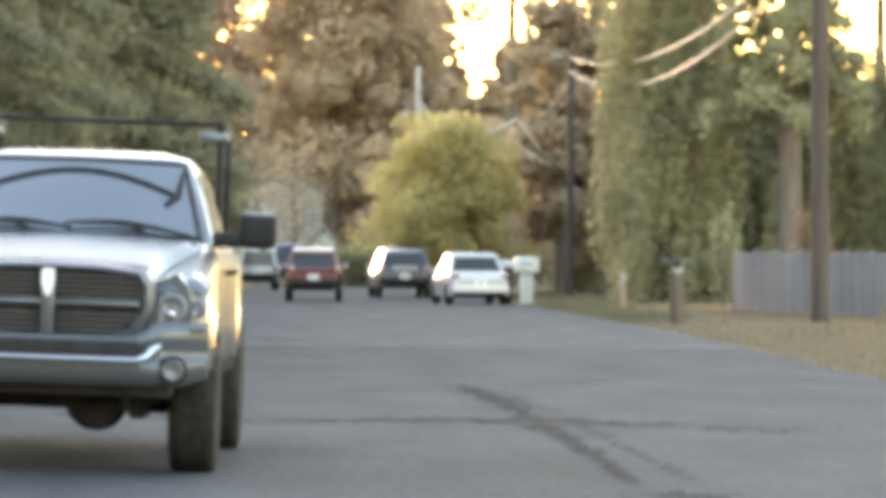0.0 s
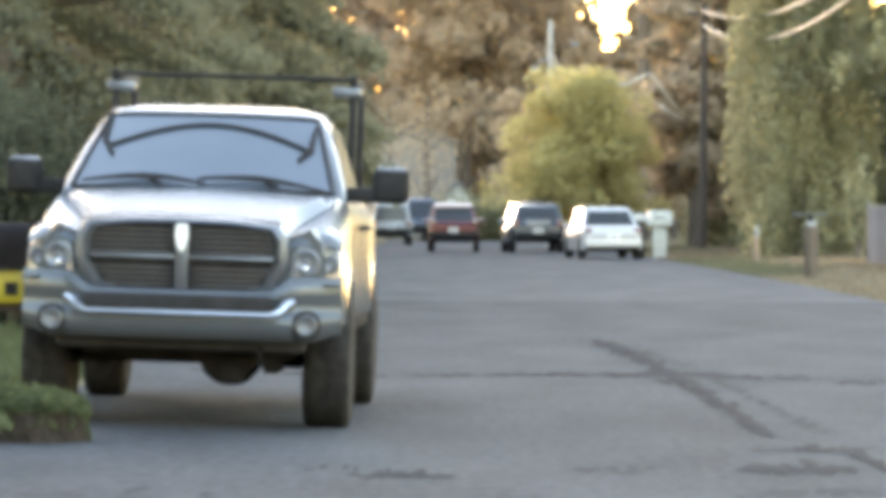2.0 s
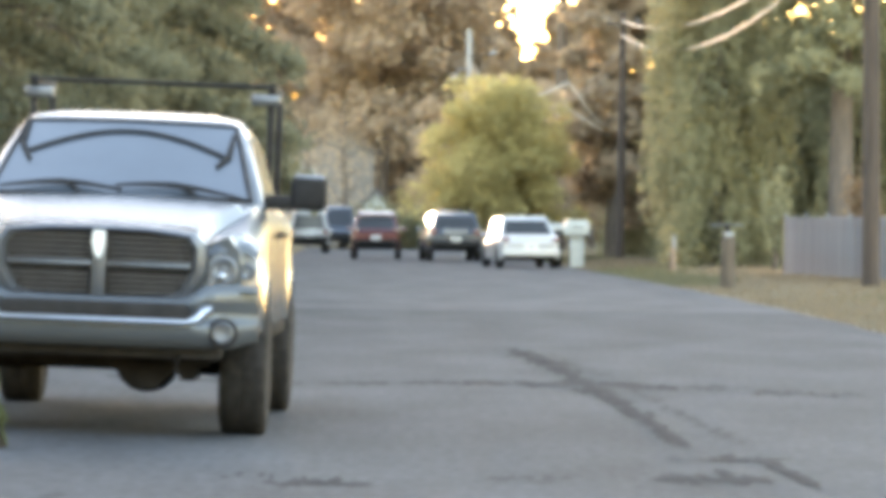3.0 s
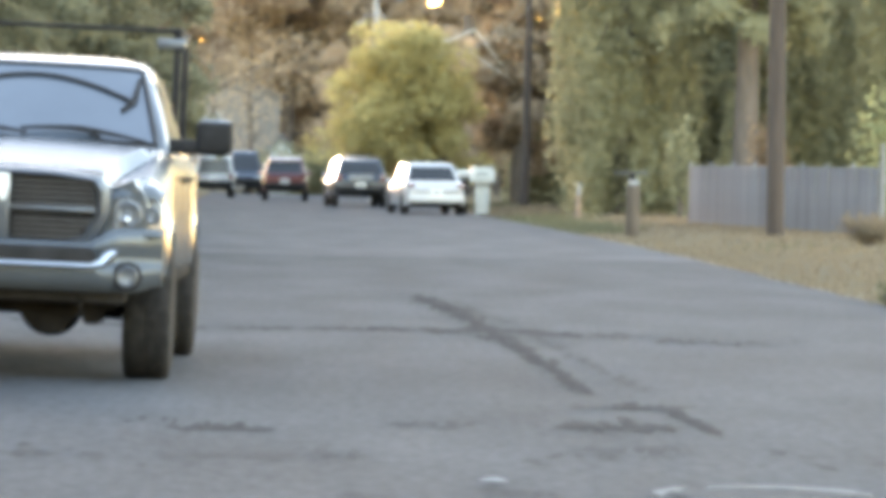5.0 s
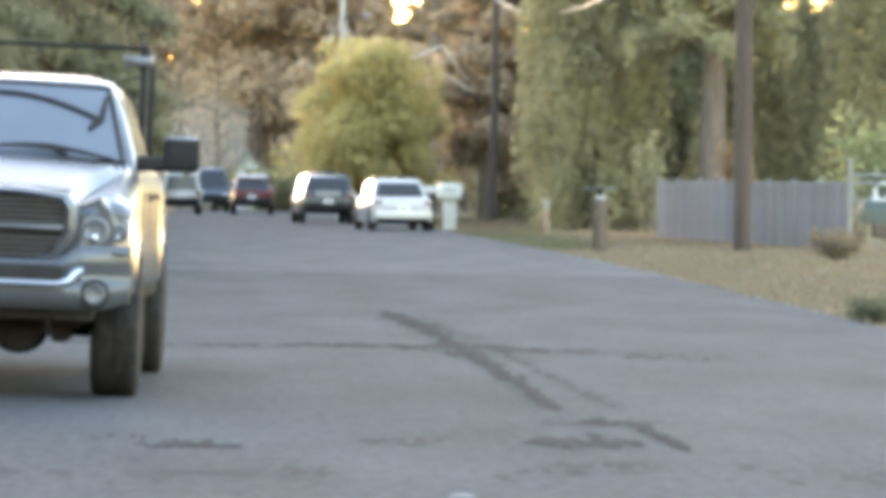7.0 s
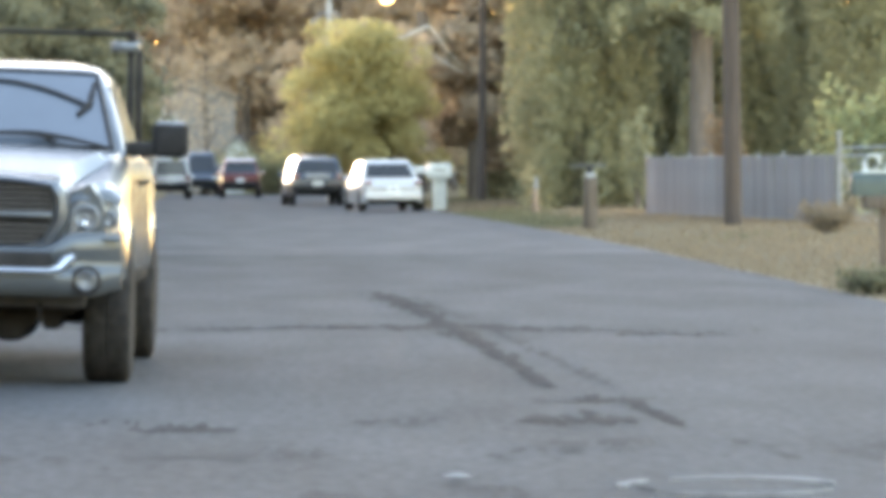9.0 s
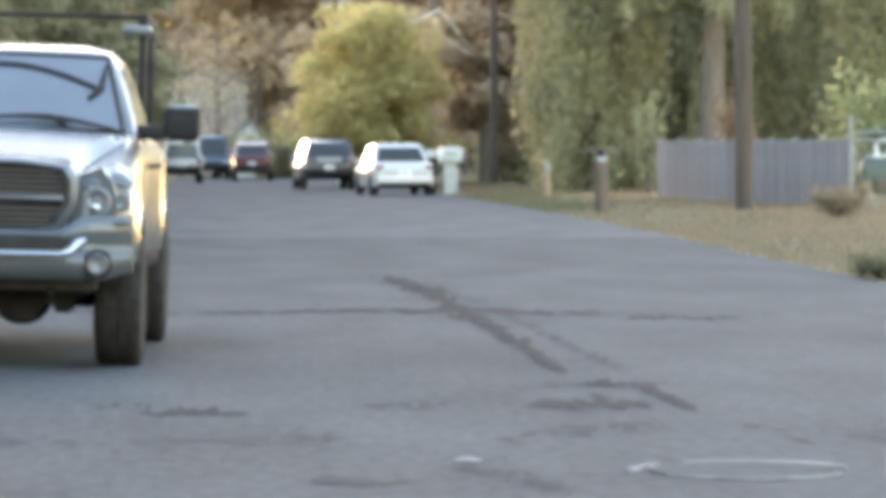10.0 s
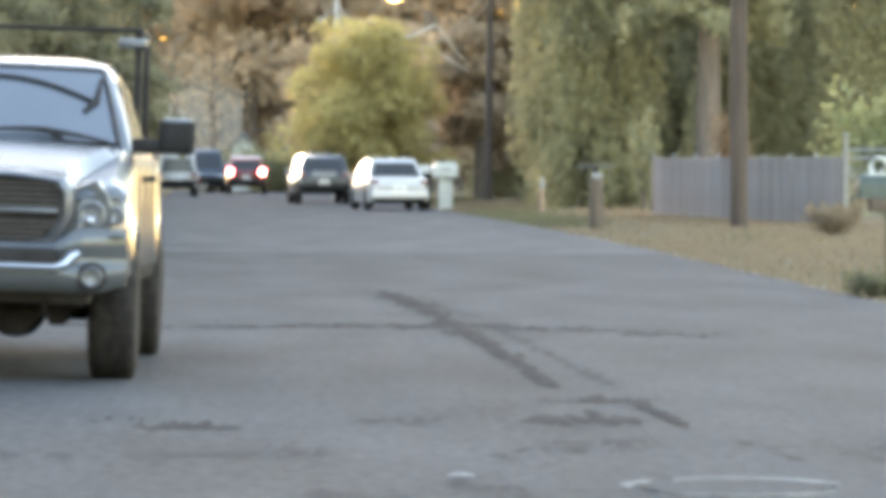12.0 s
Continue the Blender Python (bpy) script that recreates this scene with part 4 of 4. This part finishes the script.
tall_slim = broadleaf("slim_tree", at(8.3, 256), "tall slim brown-leaved tree in the far woods", 14.5, 1.7, 6.0, 9000, 0.19, "leaf_brown", 18, trunk_r=0.13)
for x, y, a in ((12.4, 257, 70), (14.6, 262, 150), (11.9, 249, 200), (13.0, 245, 300), (11.2, 238, 40), (13.7, 240, 95)):
    copy_thing(tall_slim, at(x, y, a))
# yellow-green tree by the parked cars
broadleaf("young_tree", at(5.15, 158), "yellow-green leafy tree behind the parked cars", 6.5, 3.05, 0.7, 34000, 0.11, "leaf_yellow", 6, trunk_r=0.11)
# brown tree beside the wire pole
brown_c = broadleaf("broadleaf_tree", at(9.25, 160), "brown-leaved tree beside the wire pole", 12.0, 2.3, 0.5, 14000, 0.2, "leaf_brown", 8, trunk_r=0.2)
for line in ([(0, 0, 4.6), (-0.5, -1.2, 4.9), (-1.05, -2.2, 5.4), (-1.4, -2.5, 5.9), (-1.75, -2.6, 6.3), (-2.2, -2.6, 6.1), (-2.7, -2.5, 5.85), (-3.3, -2.4, 6.0)],
             [(0, 0, 4.3), (-0.4, -1.2, 4.6), (-1.1, -2.4, 4.95), (-1.9, -2.5, 5.5)]):
    part("dead_branch", tube(line, [0.06, 0.05] + [0.042] * (len(line) - 3) + [0.015], 7), "dead_wood", brown_c, "pale bare dead branch")
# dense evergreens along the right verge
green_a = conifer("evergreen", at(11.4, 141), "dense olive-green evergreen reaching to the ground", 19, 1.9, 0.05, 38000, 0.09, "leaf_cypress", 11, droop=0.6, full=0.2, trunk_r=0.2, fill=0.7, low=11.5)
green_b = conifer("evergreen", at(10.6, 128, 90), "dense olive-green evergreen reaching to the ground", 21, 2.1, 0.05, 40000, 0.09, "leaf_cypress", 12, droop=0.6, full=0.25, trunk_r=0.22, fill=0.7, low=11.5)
for ob in (green_a, green_b):
    tagged(ob, group="evergreens along the verge")
for x, y, a in ((11.0, 162, 30), (21.0, 138, 120), (12.9, 152, 44)):
    copy_thing(green_a, at(x, y, a))
for x, y, a in ((19.0, 127, 200), (23.5, 132, 10), (26.5, 140, 70), (24.5, 155, 110)):
    copy_thing(green_b, at(x, y, a))
green_c = conifer("evergreen", at(14.4, 140, 20), "low dense olive-green evergreen", 7.4, 1.8, 0.05, 28000, 0.10, "leaf_cypress", 13, droop=0.5, full=0.4, trunk_r=0.15, fill=0.6)
for x, y, a in ((16.2, 149, 10), (13.0, 136, 200), (18.6, 152, 70), (16.9, 136, 140), (20.4, 146, 250), (15.4, 131, 30), (18.2, 138, 320)):
    copy_thing(green_c, at(x, y, a))
pine = conifer("pine", at(13.7, 124), "pine with a bare pale trunk behind the fence", 18, 2.5, 5.5, 20000, 0.12, "leaf_cypress", 14, droop=0.2, full=0.6, bark="bark_pale", trunk_r=0.34)


def far_woods():
    """Undergrowth and tree masses that close the view behind the last row of trees."""
    rng = np.random.default_rng(77)
    n = 110000
    x = rng.uniform(-60, 70, n)
    y = 285 + rng.normal(0, 6, n)
    top = np.array([9.5 + 1.5 * noise.noise((v * 0.12, 0, 0)) + 2.2 * noise.noise((v * 0.5, 3, 0)) for v in x])
    z = top * rng.uniform(0, 1, n) ** 0.8
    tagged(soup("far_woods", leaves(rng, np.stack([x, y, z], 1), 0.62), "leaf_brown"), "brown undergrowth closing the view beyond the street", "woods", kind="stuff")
    n = 26000
    x = -9 - rng.uniform(0, 1, n) ** 2 * 25
    y = rng.uniform(30, 200, n)
    z = 5.0 * rng.uniform(0, 1, n)
    tagged(soup("side_woods", leaves(rng, np.stack([x, y, z], 1), 0.4), "leaf_dark"), "dark undergrowth beside the street", "woods", kind="stuff")
    n = 26000
    x = 22 + rng.uniform(0, 1, n) ** 2 * 25
    y = rng.uniform(150, 230, n)
    z = 6.0 * rng.uniform(0, 1, n)
    x[: n // 2] = rng.uniform(10.5, 30, n // 2)
    y[: n // 2] = 170 + rng.normal(0, 4, n // 2)
    tagged(soup("side_woods", leaves(rng, np.stack([x, y, z], 1), 0.4), "leaf_cypress"), "olive undergrowth behind the evergreens", "woods", kind="stuff")


far_woods()
# lighter shrubs behind the fence and the hedge at the far bend
shrub("garden_bush", at(15.6, 100), "fresh light green garden bush", 1.7, 3.1, 3800, 0.14, "leaf_fresh", 21)
shrub("dry_bush", at(13.6, 117), "dry pinkish-tan bush behind the fence", 0.8, 2.6, 1500, 0.10, "leaf_tan", 22)
shrub("small_bush", at(11.4, 119), "light green sapling beside the fence", 0.5, 2.6, 700, 0.10, "leaf_cypress", 23)
hedge = shrub("hedge_bush", at(1.9, 208), "green bush at the bend", 1.7, 2.2, 7000, 0.10, "leaf_cypress", 24)
for x, y, a in ((3.4, 210, 60), (4.6, 206, 140), (0.2, 216, 200)):
    copy_thing(hedge, at(x, y, a))
tuft = shrub("weed_tuft", at(11.9, 84), "brown dry weed clump at the fence foot", 0.6, 0.55, 900, 0.05, "straw", 25)
copy_thing(tuft, at(10.9, 78, 90))
shrub("roadside_tuft", at(6.85, 45.5), "green weed tuft at the road edge", 0.55, 0.28, 700, 0.05, "grass", 26)
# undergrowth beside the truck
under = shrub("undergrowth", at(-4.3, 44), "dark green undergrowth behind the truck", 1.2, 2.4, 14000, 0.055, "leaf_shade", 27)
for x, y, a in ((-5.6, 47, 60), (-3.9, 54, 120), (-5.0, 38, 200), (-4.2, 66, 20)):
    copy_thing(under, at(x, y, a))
# unseen trees added behind the camera to block low sky from the street's nearer end
for x, y, a in ((-16, -30, 0), (-9, -42, 50), (-2, -55, 120), (5, -52, 200), (12, -44, 20), (19, -32, 300), (26, -15, 80), (-24, -12, 10)):
    copy_thing(slim, at(x, y, a))
for x, y, a in ((-14, -66, 0), (4, -78, 120), (20, -66, 200)):
    copy_thing(low_brown, at(x, y, a))


# unseen evergreens added behind the camera to cut sky light under the truck
for x, y, a in ((-17, -8, 0), (-12, -12, 70), (-8.0, -15, 140), (12.0, -14, 210), (16, -11, 20), (20, -7, 90), (-4.5, -38, 15), (-0.5, -41, 200), (3.5, -40, 300), (7.5, -37, 50)):
    copy_thing(green_a, at(x, y, a))


# high-crowned pines added over the woods to block sky glow on the truck
tall_pine = conifer("tall_pine", at(9.5, 206), "added tall pine, trunk bare, its high crown blocking sky glow", 34, 4.6, 16.0, 26000, 0.26, "leaf_cypress", 19, droop=0.25, full=0.5, bark="bark_pale", trunk_r=0.3)
for x, y, a in ((14.5, 192, 60), (19.5, 201, 130), (25.0, 190, 200), (31.0, 200, 280), (36.0, 178, 20), (41.0, 160, 110)):
    copy_thing(tall_pine, at(x, y, a))
# unseen conifers added beside the nearer street to darken the road there
for x, y, a in ((-9.5, 17, 30), (-9.0, 6, 150), (-10.0, -6, 260)):
    copy_thing(dark_b, at(x, y, a))


# ---- roadside things on the right ----
def build_white_mailbox():
    t = thing("white_mailbox", at(6.55, 131) @ pose(0, 0, 0.18), "white painted mailbox on a broad boxed post", "mailbox")
    for s in (1, -1):
        part("post_board", box(s * 0.165, 0, 0.33, 0.07, 0.34, 1.06, 0.012), "white_board", t)
    part("back_board", box(0, 0.02, 0.36, 0.26, 0.05, 1.0, 0.006), "white_board", t)
    bm = slab([(-0.36, 0.82), (0.36, 0.82), (0.36, 1.20), (0.30, 1.28), (-0.30, 1.28), (-0.36, 1.20)], 0.55, at=-0.27)
    b = part("box", bm, "white_board", t, "white mailbox body")
    part("door", box(0, -0.285, 1.03, 0.62, 0.02, 0.34, 0.01), "white_board", b)
    part("label_bar", box(0, -0.30, 1.06, 0.34, 0.008, 0.06, 0.002, 1), "siding", b)
    u = thing("side_mailbox", at(5.98, 132) @ pose(0, 0, 0.13), "pale mailbox with a dark stand", "mailbox")
    part("box", box(0, 0, 1.10, 0.50, 0.5, 0.24, 0.04, 3), "white_board", u)
    part("stand", box(0, 0.06, 0.40, 0.34, 0.14, 1.16, 0.02), "chassis", u, "dark stand")


def build_post_mailbox():
    t = thing("post_mailbox", at(7.72, 91), "brown log post carrying a thin metal shelf", "mailbox")
    part("post", lathe([(0.15, -0.2), (0.155, 0.3), (0.145, 0.8), (0.15, 1.05), (0.13, 1.08), (0.01, 1.09)], seg=18), "wood_grey", t, "weathered round post")
    part("bracket", box(0.0, -0.03, 1.14, 0.20, 0.22, 0.12, 0.02), "galvanised", t, "pale bracket")
    part("upright", box(-0.02, 0.02, 1.22, 0.10, 0.1, 0.22, 0.015), "chassis", t)
    part("shelf", box(-0.05, 0, 1.335, 0.70, 0.30, 0.04, 0.01), "fence_grey", t, "thin grey shelf")


def build_green_mailbox():
    t = thing("green_mailbox", at(8.28, 55), "dark green mailbox on a wooden post with a pale crossboard", "mailbox")
    part("post", box(0.13, 0, 0.38, 0.11, 0.11, 1.0, 0.012), "wood_grey", t, "grey wooden post")
    part("crossboard", box(0.15, 0, 0.81, 0.58, 0.30, 0.17, 0.012), "wood_grey", t, "pale crossboard")
    sec = []
    for x in (-0.28, 0.32):
        sec.append([(x, 0.14 * math.cos(a), 1.06 + 0.14 * math.sin(a)) for a in [math.pi * i / 10 for i in range(11)]] + [(x, -0.14, 0.90), (x, 0.14, 0.90)])
    b = part("box", loft(sec, True, True), "mailbox_green", t, "dark green mailbox")
    part("door", box(-0.29, 0, 1.02, 0.02, 0.26, 0.22, 0.01), "mailbox_green", b)
    f = part("ornament", tube([(-0.10, 0, 1.19), (-0.12, 0, 1.33), (-0.05, 0, 1.42), (0.06, 0, 1.40), (0.08, 0, 1.30), (0.02, 0, 1.24)], [0.03, 0.022, 0.02, 0.022, 0.024, 0.03], 8), "white_board", t, "white bent-metal ornament")
    part("ornament_base", box(0.02, 0, 1.205, 0.36, 0.1, 0.03, 0.01), "white_board", t)
    part("ornament_wing", tube([(0.16, 0, 1.2), (0.22, 0, 1.32), (0.30, 0, 1.42)], [0.02, 0.035, 0.02], 8), "white_board", t)


def build_fence():
    t = thing("privacy_fence", pose(0, 0, 0), "grey-blue slatted privacy fence with metal posts", "fence")
    a, b = Vector((10.35, 106)), Vector((12.75, 90))
    way = (b - a).normalized()
    n = 115
    turn = math.degrees(math.atan2(way.y, way.x))
    rng = random.Random(4)
    first = None
    for i in range(n):
        p = a.lerp(b, (i + 0.5) / n)
        if first is None:
            first = part("slat", box(0, 0, 0.70, 0.134, 0.014, 1.38, 0.004, 1), "fence_grey", t)
            ob = first
        else:
            ob = new("slat", first.data)
            ob.parent = t
        ob.matrix_local = pose(p.x, p.y, height(p.x, p.y) + rng.uniform(-0.02, 0.03), rng.uniform(-0.6, 0.6), 0, turn)
    for i in range(9):
        p = a.lerp(b, i / 8)
        z = height(p.x, p.y)
        part("post", lathe([(0.03, -0.2), (0.03, 1.44), (0.038, 1.46), (0.01, 1.49)], (p.x + 0.05, p.y + 0.1, z), 'Z', 12), "galvanised", t)
    for z in (0.30, 1.38):
        part("rail", tube([(a.x + 0.06, a.y + 0.12, z + height(a.x, a.y)), (b.x + 0.06, b.y + 0.12, z + height(b.x, b.y))], 0.025, 8), "fence_grey", t)
    # open wire fence carried on from the end post
    u = thing("wire_fence", pose(0, 0, 0), "galvanised open wire fence", "fence")
    a, b = Vector((12.8, 89.8)), Vector((18.0, 88.0))
    for i in range(4):
        p = a.lerp(b, i / 3)
        part("post", lathe([(0.045, -0.2), (0.045, 1.85 if i == 0 else 1.5), (0.06, 1.88 if i == 0 else 1.52), (0.01, 1.9 if i == 0 else 1.54)], (p.x, p.y, height(p.x, p.y)), 'Z', 12), "galvanised", u)
    for z in (1.40, 1.56):
        part("rail", tube([(a.x, a.y, z + 0.13), (b.x, b.y, z + 0.2)], 0.022, 8), "galvanised", u)
    bm = bmesh.new()
    for i in range(70):
        s = i / 70
        for d in (1, -1):
            q0, q1 = a.lerp(b, s), a.lerp(b, min(1.0, max(0.0, s + d * 0.16)))
            tube([(q0.x, q0.y, 0.15), (q1.x, q1.y, 1.50)], 0.004, 4, bm)
    part("mesh", bm, "galvanised", u)


def build_pole(name, m, label, H, r, arms, wood="wood_pole"):
    t = thing(name, m, label, "utility pole")
    part("shaft", tube([(0, 0, -0.4), (0, 0, H * 0.5), (0, 0, H)], [r * 1.12, r, r * 0.8], 16), wood, t)
    for z, w in arms:
        part("crossarm", box(0, -r, z, w, 0.11, 0.12, 0.012), "wood_grey", t)
        for s in (-0.42, 0.42):
            part("insulator", lathe([(0.03, 0), (0.05, 0.04), (0.03, 0.07), (0.05, 0.10), (0.01, 0.14)], (s * w, -r, z + 0.06), 'Z', 10), "galvanised", t)
    return t


def build_wire(a, b, sag, r):
    a, b = Vector(a), Vector(b)
    pts = [a.lerp(b, i / 40) - Vector((0, 0, sag * 4 * (i / 40) * (1 - i / 40))) for i in range(41)]
    tagged(part("overhead_wire", tube(pts, r, 6), "wire"), "sagging overhead wire, its evening glare put into a paler colour", "wire", "street wires")


# broken sapling stake, simplified to a turned post
marker = thing("marker_post", at(8.44, 117), "slim tan broken stake with a pale tip", "post")
part("shaft", lathe([(0.10, -0.05), (0.10, 0.12), (0.075, 0.35), (0.06, 0.6), (0.045, 0.66)], seg=14), "tan_post", marker)
part("tip", lathe([(0.05, 0.66), (0.045, 0.8), (0.03, 0.98), (0.005, 1.0)], (0.02, 0, 0), seg=12), "galvanised", marker, "pale tip")
build_white_mailbox()
build_post_mailbox()
build_green_mailbox()
build_fence()
near_pole = build_pole("utility_pole", pose(10.25, 87, 0.1, 0, -0.4, 0), "tall brown wooden utility pole on the verge", 9.5, 0.17, ((7.9, 1.6),))
mid_pole = build_pole("utility_pole", pose(9.1, 152, 0.1, 0, 0.3, 0), "tall brown wooden utility pole among trees", 8.6, 0.14, ((8.2, 1.2),))
far_pole = build_pole("utility_pole", pose(4.25, 171, 0.05), "pale wooden utility pole with a street lamp", 8.85, 0.13, (), "pole_pale")
part("lamp_arm", tube([(0, -0.1, 7.2), (-0.35, -0.2, 7.3), (-0.55, -0.25, 7.0)], 0.03, 8), "galvanised", far_pole, "metal lamp arm")
part("lamp_head", box(-0.58, -0.25, 6.93, 0.36, 0.22, 0.14, 0.05, 3), "galvanised", far_pole, "pale street lamp head")
part("transformer", lathe([(0.14, 0), (0.16, 0.05), (0.16, 0.12), (0.05, 0.16)], (0.95, -0.1, 7.85), 'Z', 14), "galvanised", far_pole)
part("transformer_arm", tube([(0, -0.1, 7.8), (0.95, -0.1, 7.88)], 0.03, 8), "wood_grey", far_pole)
# wires drawn thicker and paler, standing for their glare
build_wire((9.1, 151.8, 8.4), (10.2, 86.8, 8.0), 1.15, 0.032)
build_wire((9.1, 151.8, 7.9), (10.3, 86.8, 7.85), 1.5, 0.032)
build_wire((9.1, 151.8, 7.5), (4.25, 170.8, 7.6), 1.9, 0.02)
build_wire((9.1, 151.8, 7.0), (4.25, 170.8, 6.9), 1.4, 0.02)


# ---- roadside things on the left ----
def build_left_mailbox():
    t = thing("newspaper_mailbox", at(-3.02, 29.4) @ pose(0, 0, 0.15), "large dark mailbox above a yellow newspaper box", "mailbox")
    part("post", box(-0.16, 0.06, 0.32, 0.13, 0.13, 1.3, 0.012), "wood_pole", t, "dark wooden post")
    sec = []
    for x in (-0.34, 0.34):
        sec.append([(x, 0.15 * math.cos(a), 0.95 + 0.15 * math.sin(a)) for a in [math.pi * i / 10 for i in range(11)]] + [(x, -0.15, 0.80), (x, 0.15, 0.80)])
    part("box", loft(sec, True, True), "mailbox_black", t, "dark mailbox")
    y = part("newspaper_box", box(0.0, 0, 0.67, 0.66, 0.20, 0.22, 0.02), "yellow", t, "yellow newspaper box")
    for x in (-0.22, -0.17, 0.10, 0.14):
        part("writing_bar", box(x, -0.103, 0.66, 0.05, 0.004, 0.05 if x < 0 else 0.09, 0.001, 1), "trim", y)
    part("board", box(0.02, 0.05, 0.53, 0.62, 0.18, 0.06, 0.01), "wood_pole", t, "brown support board")


def build_stump():
    t = thing("tree_stump", at(-2.45, 25.1) @ pose(0, 0, -0.05), "old tree stump overgrown with grass", "stump")
    rows = []
    for z, r in ((-0.1, 0.52), (0.0, 0.48), (0.05, 0.43), (0.14, 0.39), (0.21, 0.385), (0.245, 0.36), (0.255, 0.2), (0.25, 0.02)):
        rows.append([((r + 0.05 * noise.noise((math.cos(a) * 3, math.sin(a) * 3, z * 2)) * (r > 0.1)) * math.cos(a), (r + 0.05 * noise.noise((math.cos(a) * 3, math.sin(a) * 3, z * 2)) * (r > 0.1)) * math.sin(a), z) for a in [2 * math.pi * i / 40 for i in range(40)]])
    part("wood", loft(rows, True, True), "stump_bark", t, "dark rough bark")
    rng = np.random.default_rng(9)
    n = 3200
    a, r = rng.uniform(0, 6.28, n), 0.40 * np.sqrt(rng.uniform(0, 1, n))
    pts = np.stack([r * np.cos(a), r * np.sin(a), 0.25 + 0.09 * (1 - (r / 0.40) ** 2) * rng.uniform(0, 1, n) + np.abs(rng.normal(0, 0.02, n))], 1)
    m = 110
    a, z = rng.uniform(0, 6.28, m), 0.26 - np.abs(rng.normal(0, 0.13, m))
    side = np.stack([0.41 * np.cos(a), 0.41 * np.sin(a), z], 1)
    pts = np.concatenate([pts, side[z > 0.02]])
    soup("turf", leaves(rng, pts, 0.035, hang=-1.2, long=2.5), "lush", t)
    ivy = shrub("ivy", at(-3.0, 24.4), "dark green leafy creeper with pale leaf tips", 0.42, 0.34, 2200, 0.045, "lush", 31)
    pts = rng.normal(0, 0.22, (24, 3)) * np.array([1, 0.8, 0.5]) + np.array([0.05, -0.1, 0.28])
    tagged(soup("leaf_tip", leaves(rng, pts[pts[:, 2] > 0.03], 0.035, long=2.4), "pale_leaf", ivy), kind="stuff")
    copy_thing(ivy, at(-2.72, 22.6, 80))


build_left_mailbox()
build_stump()
mound = shrub("grass_mound", at(-3.0, 26.9), "tall green grass beside the stump", 0.4, 0.24, 3000, 0.035, "lush", 33, "grass")


# ---- houses at the end of the street ----
def build_house(name, m, W, D, H, ridge, label, windows, skin="siding"):
    t = thing(name, m, label, "house")
    part("wall", box(0, D / 2, H / 2, W, D, H, 0.0), skin, t, "", False)
    for k in range(int(H / 0.22)):
        part("siding_board", box(0, -0.012, 0.12 + 0.22 * k, W + 0.02, 0.03, 0.205, 0.004, 1), skin, t)
    e = min(0.4, W * 0.06)
    rf = [(-W / 2 - e, H - 0.05), (0, ridge), (W / 2 + e, H - 0.05), (W / 2 + e, H + 0.04), (0, ridge + 0.1), (-W / 2 - e, H + 0.04)]
    part("gable", slab([(-W / 2, H), (W / 2, H), (0, ridge - 0.05)], D, at=0.0), skin, t, "", False)
    part("roof", slab(rf, D + 0.8, at=-0.4), "roofing", t, "dark shingled roof", False)
    for x, z, w, h in windows:
        wd = part("window", box(x, -0.03, z, w + 0.16, 0.06, h + 0.16, 0.01), "white_board", t)
        part("pane", box(x, -0.065, z, w, 0.02, h, 0.004, 1), "tinted_glass", wd)
    return t


build_house("house", pose(-1.5, 222, 0.05, 0, 0, 2), 4.4, 8, 4.8, 5.7, "pale grey sided house behind bare trees", ((-1.2, 3.4, 0.7, 1.0), (-1.2, 1.3, 0.8, 1.0)))
build_house("shed", pose(0.72, 209, 0.02, 0, 0, -2), 1.0, 1.6, 2.15, 2.8, "small white gabled shed at the road end", (), "white_board")


# ---- what moves ----
def motions():
    rows = ((0.0, 0.14, 135.0), (1.5, 0.29, 147.0), (2.5, 0.49, 151.0), (5.5, 0.80, 172.0), (6.5, 0.84, 180.0), (9.5, 0.78, 187.0), (10.5, 0.87, 191.0), (12.0, 0.80, 193.0))
    walk(red_car, [(t, pose(x, y, 0.0, 0, 0, -0.5)) for t, x, y in rows])
    # the brake lamps always glow; sliding out of the body stands for switching on
    for s, ob in zip((1, -1), brakes):
        ins, out = pose(s * 0.71, 0.40, 0.98), pose(s * 0.715, 0.0, 0.995)
        walk(ob, [(0.0, ins), (11.1, ins), (11.2, out), (12.0, out)])


motions()
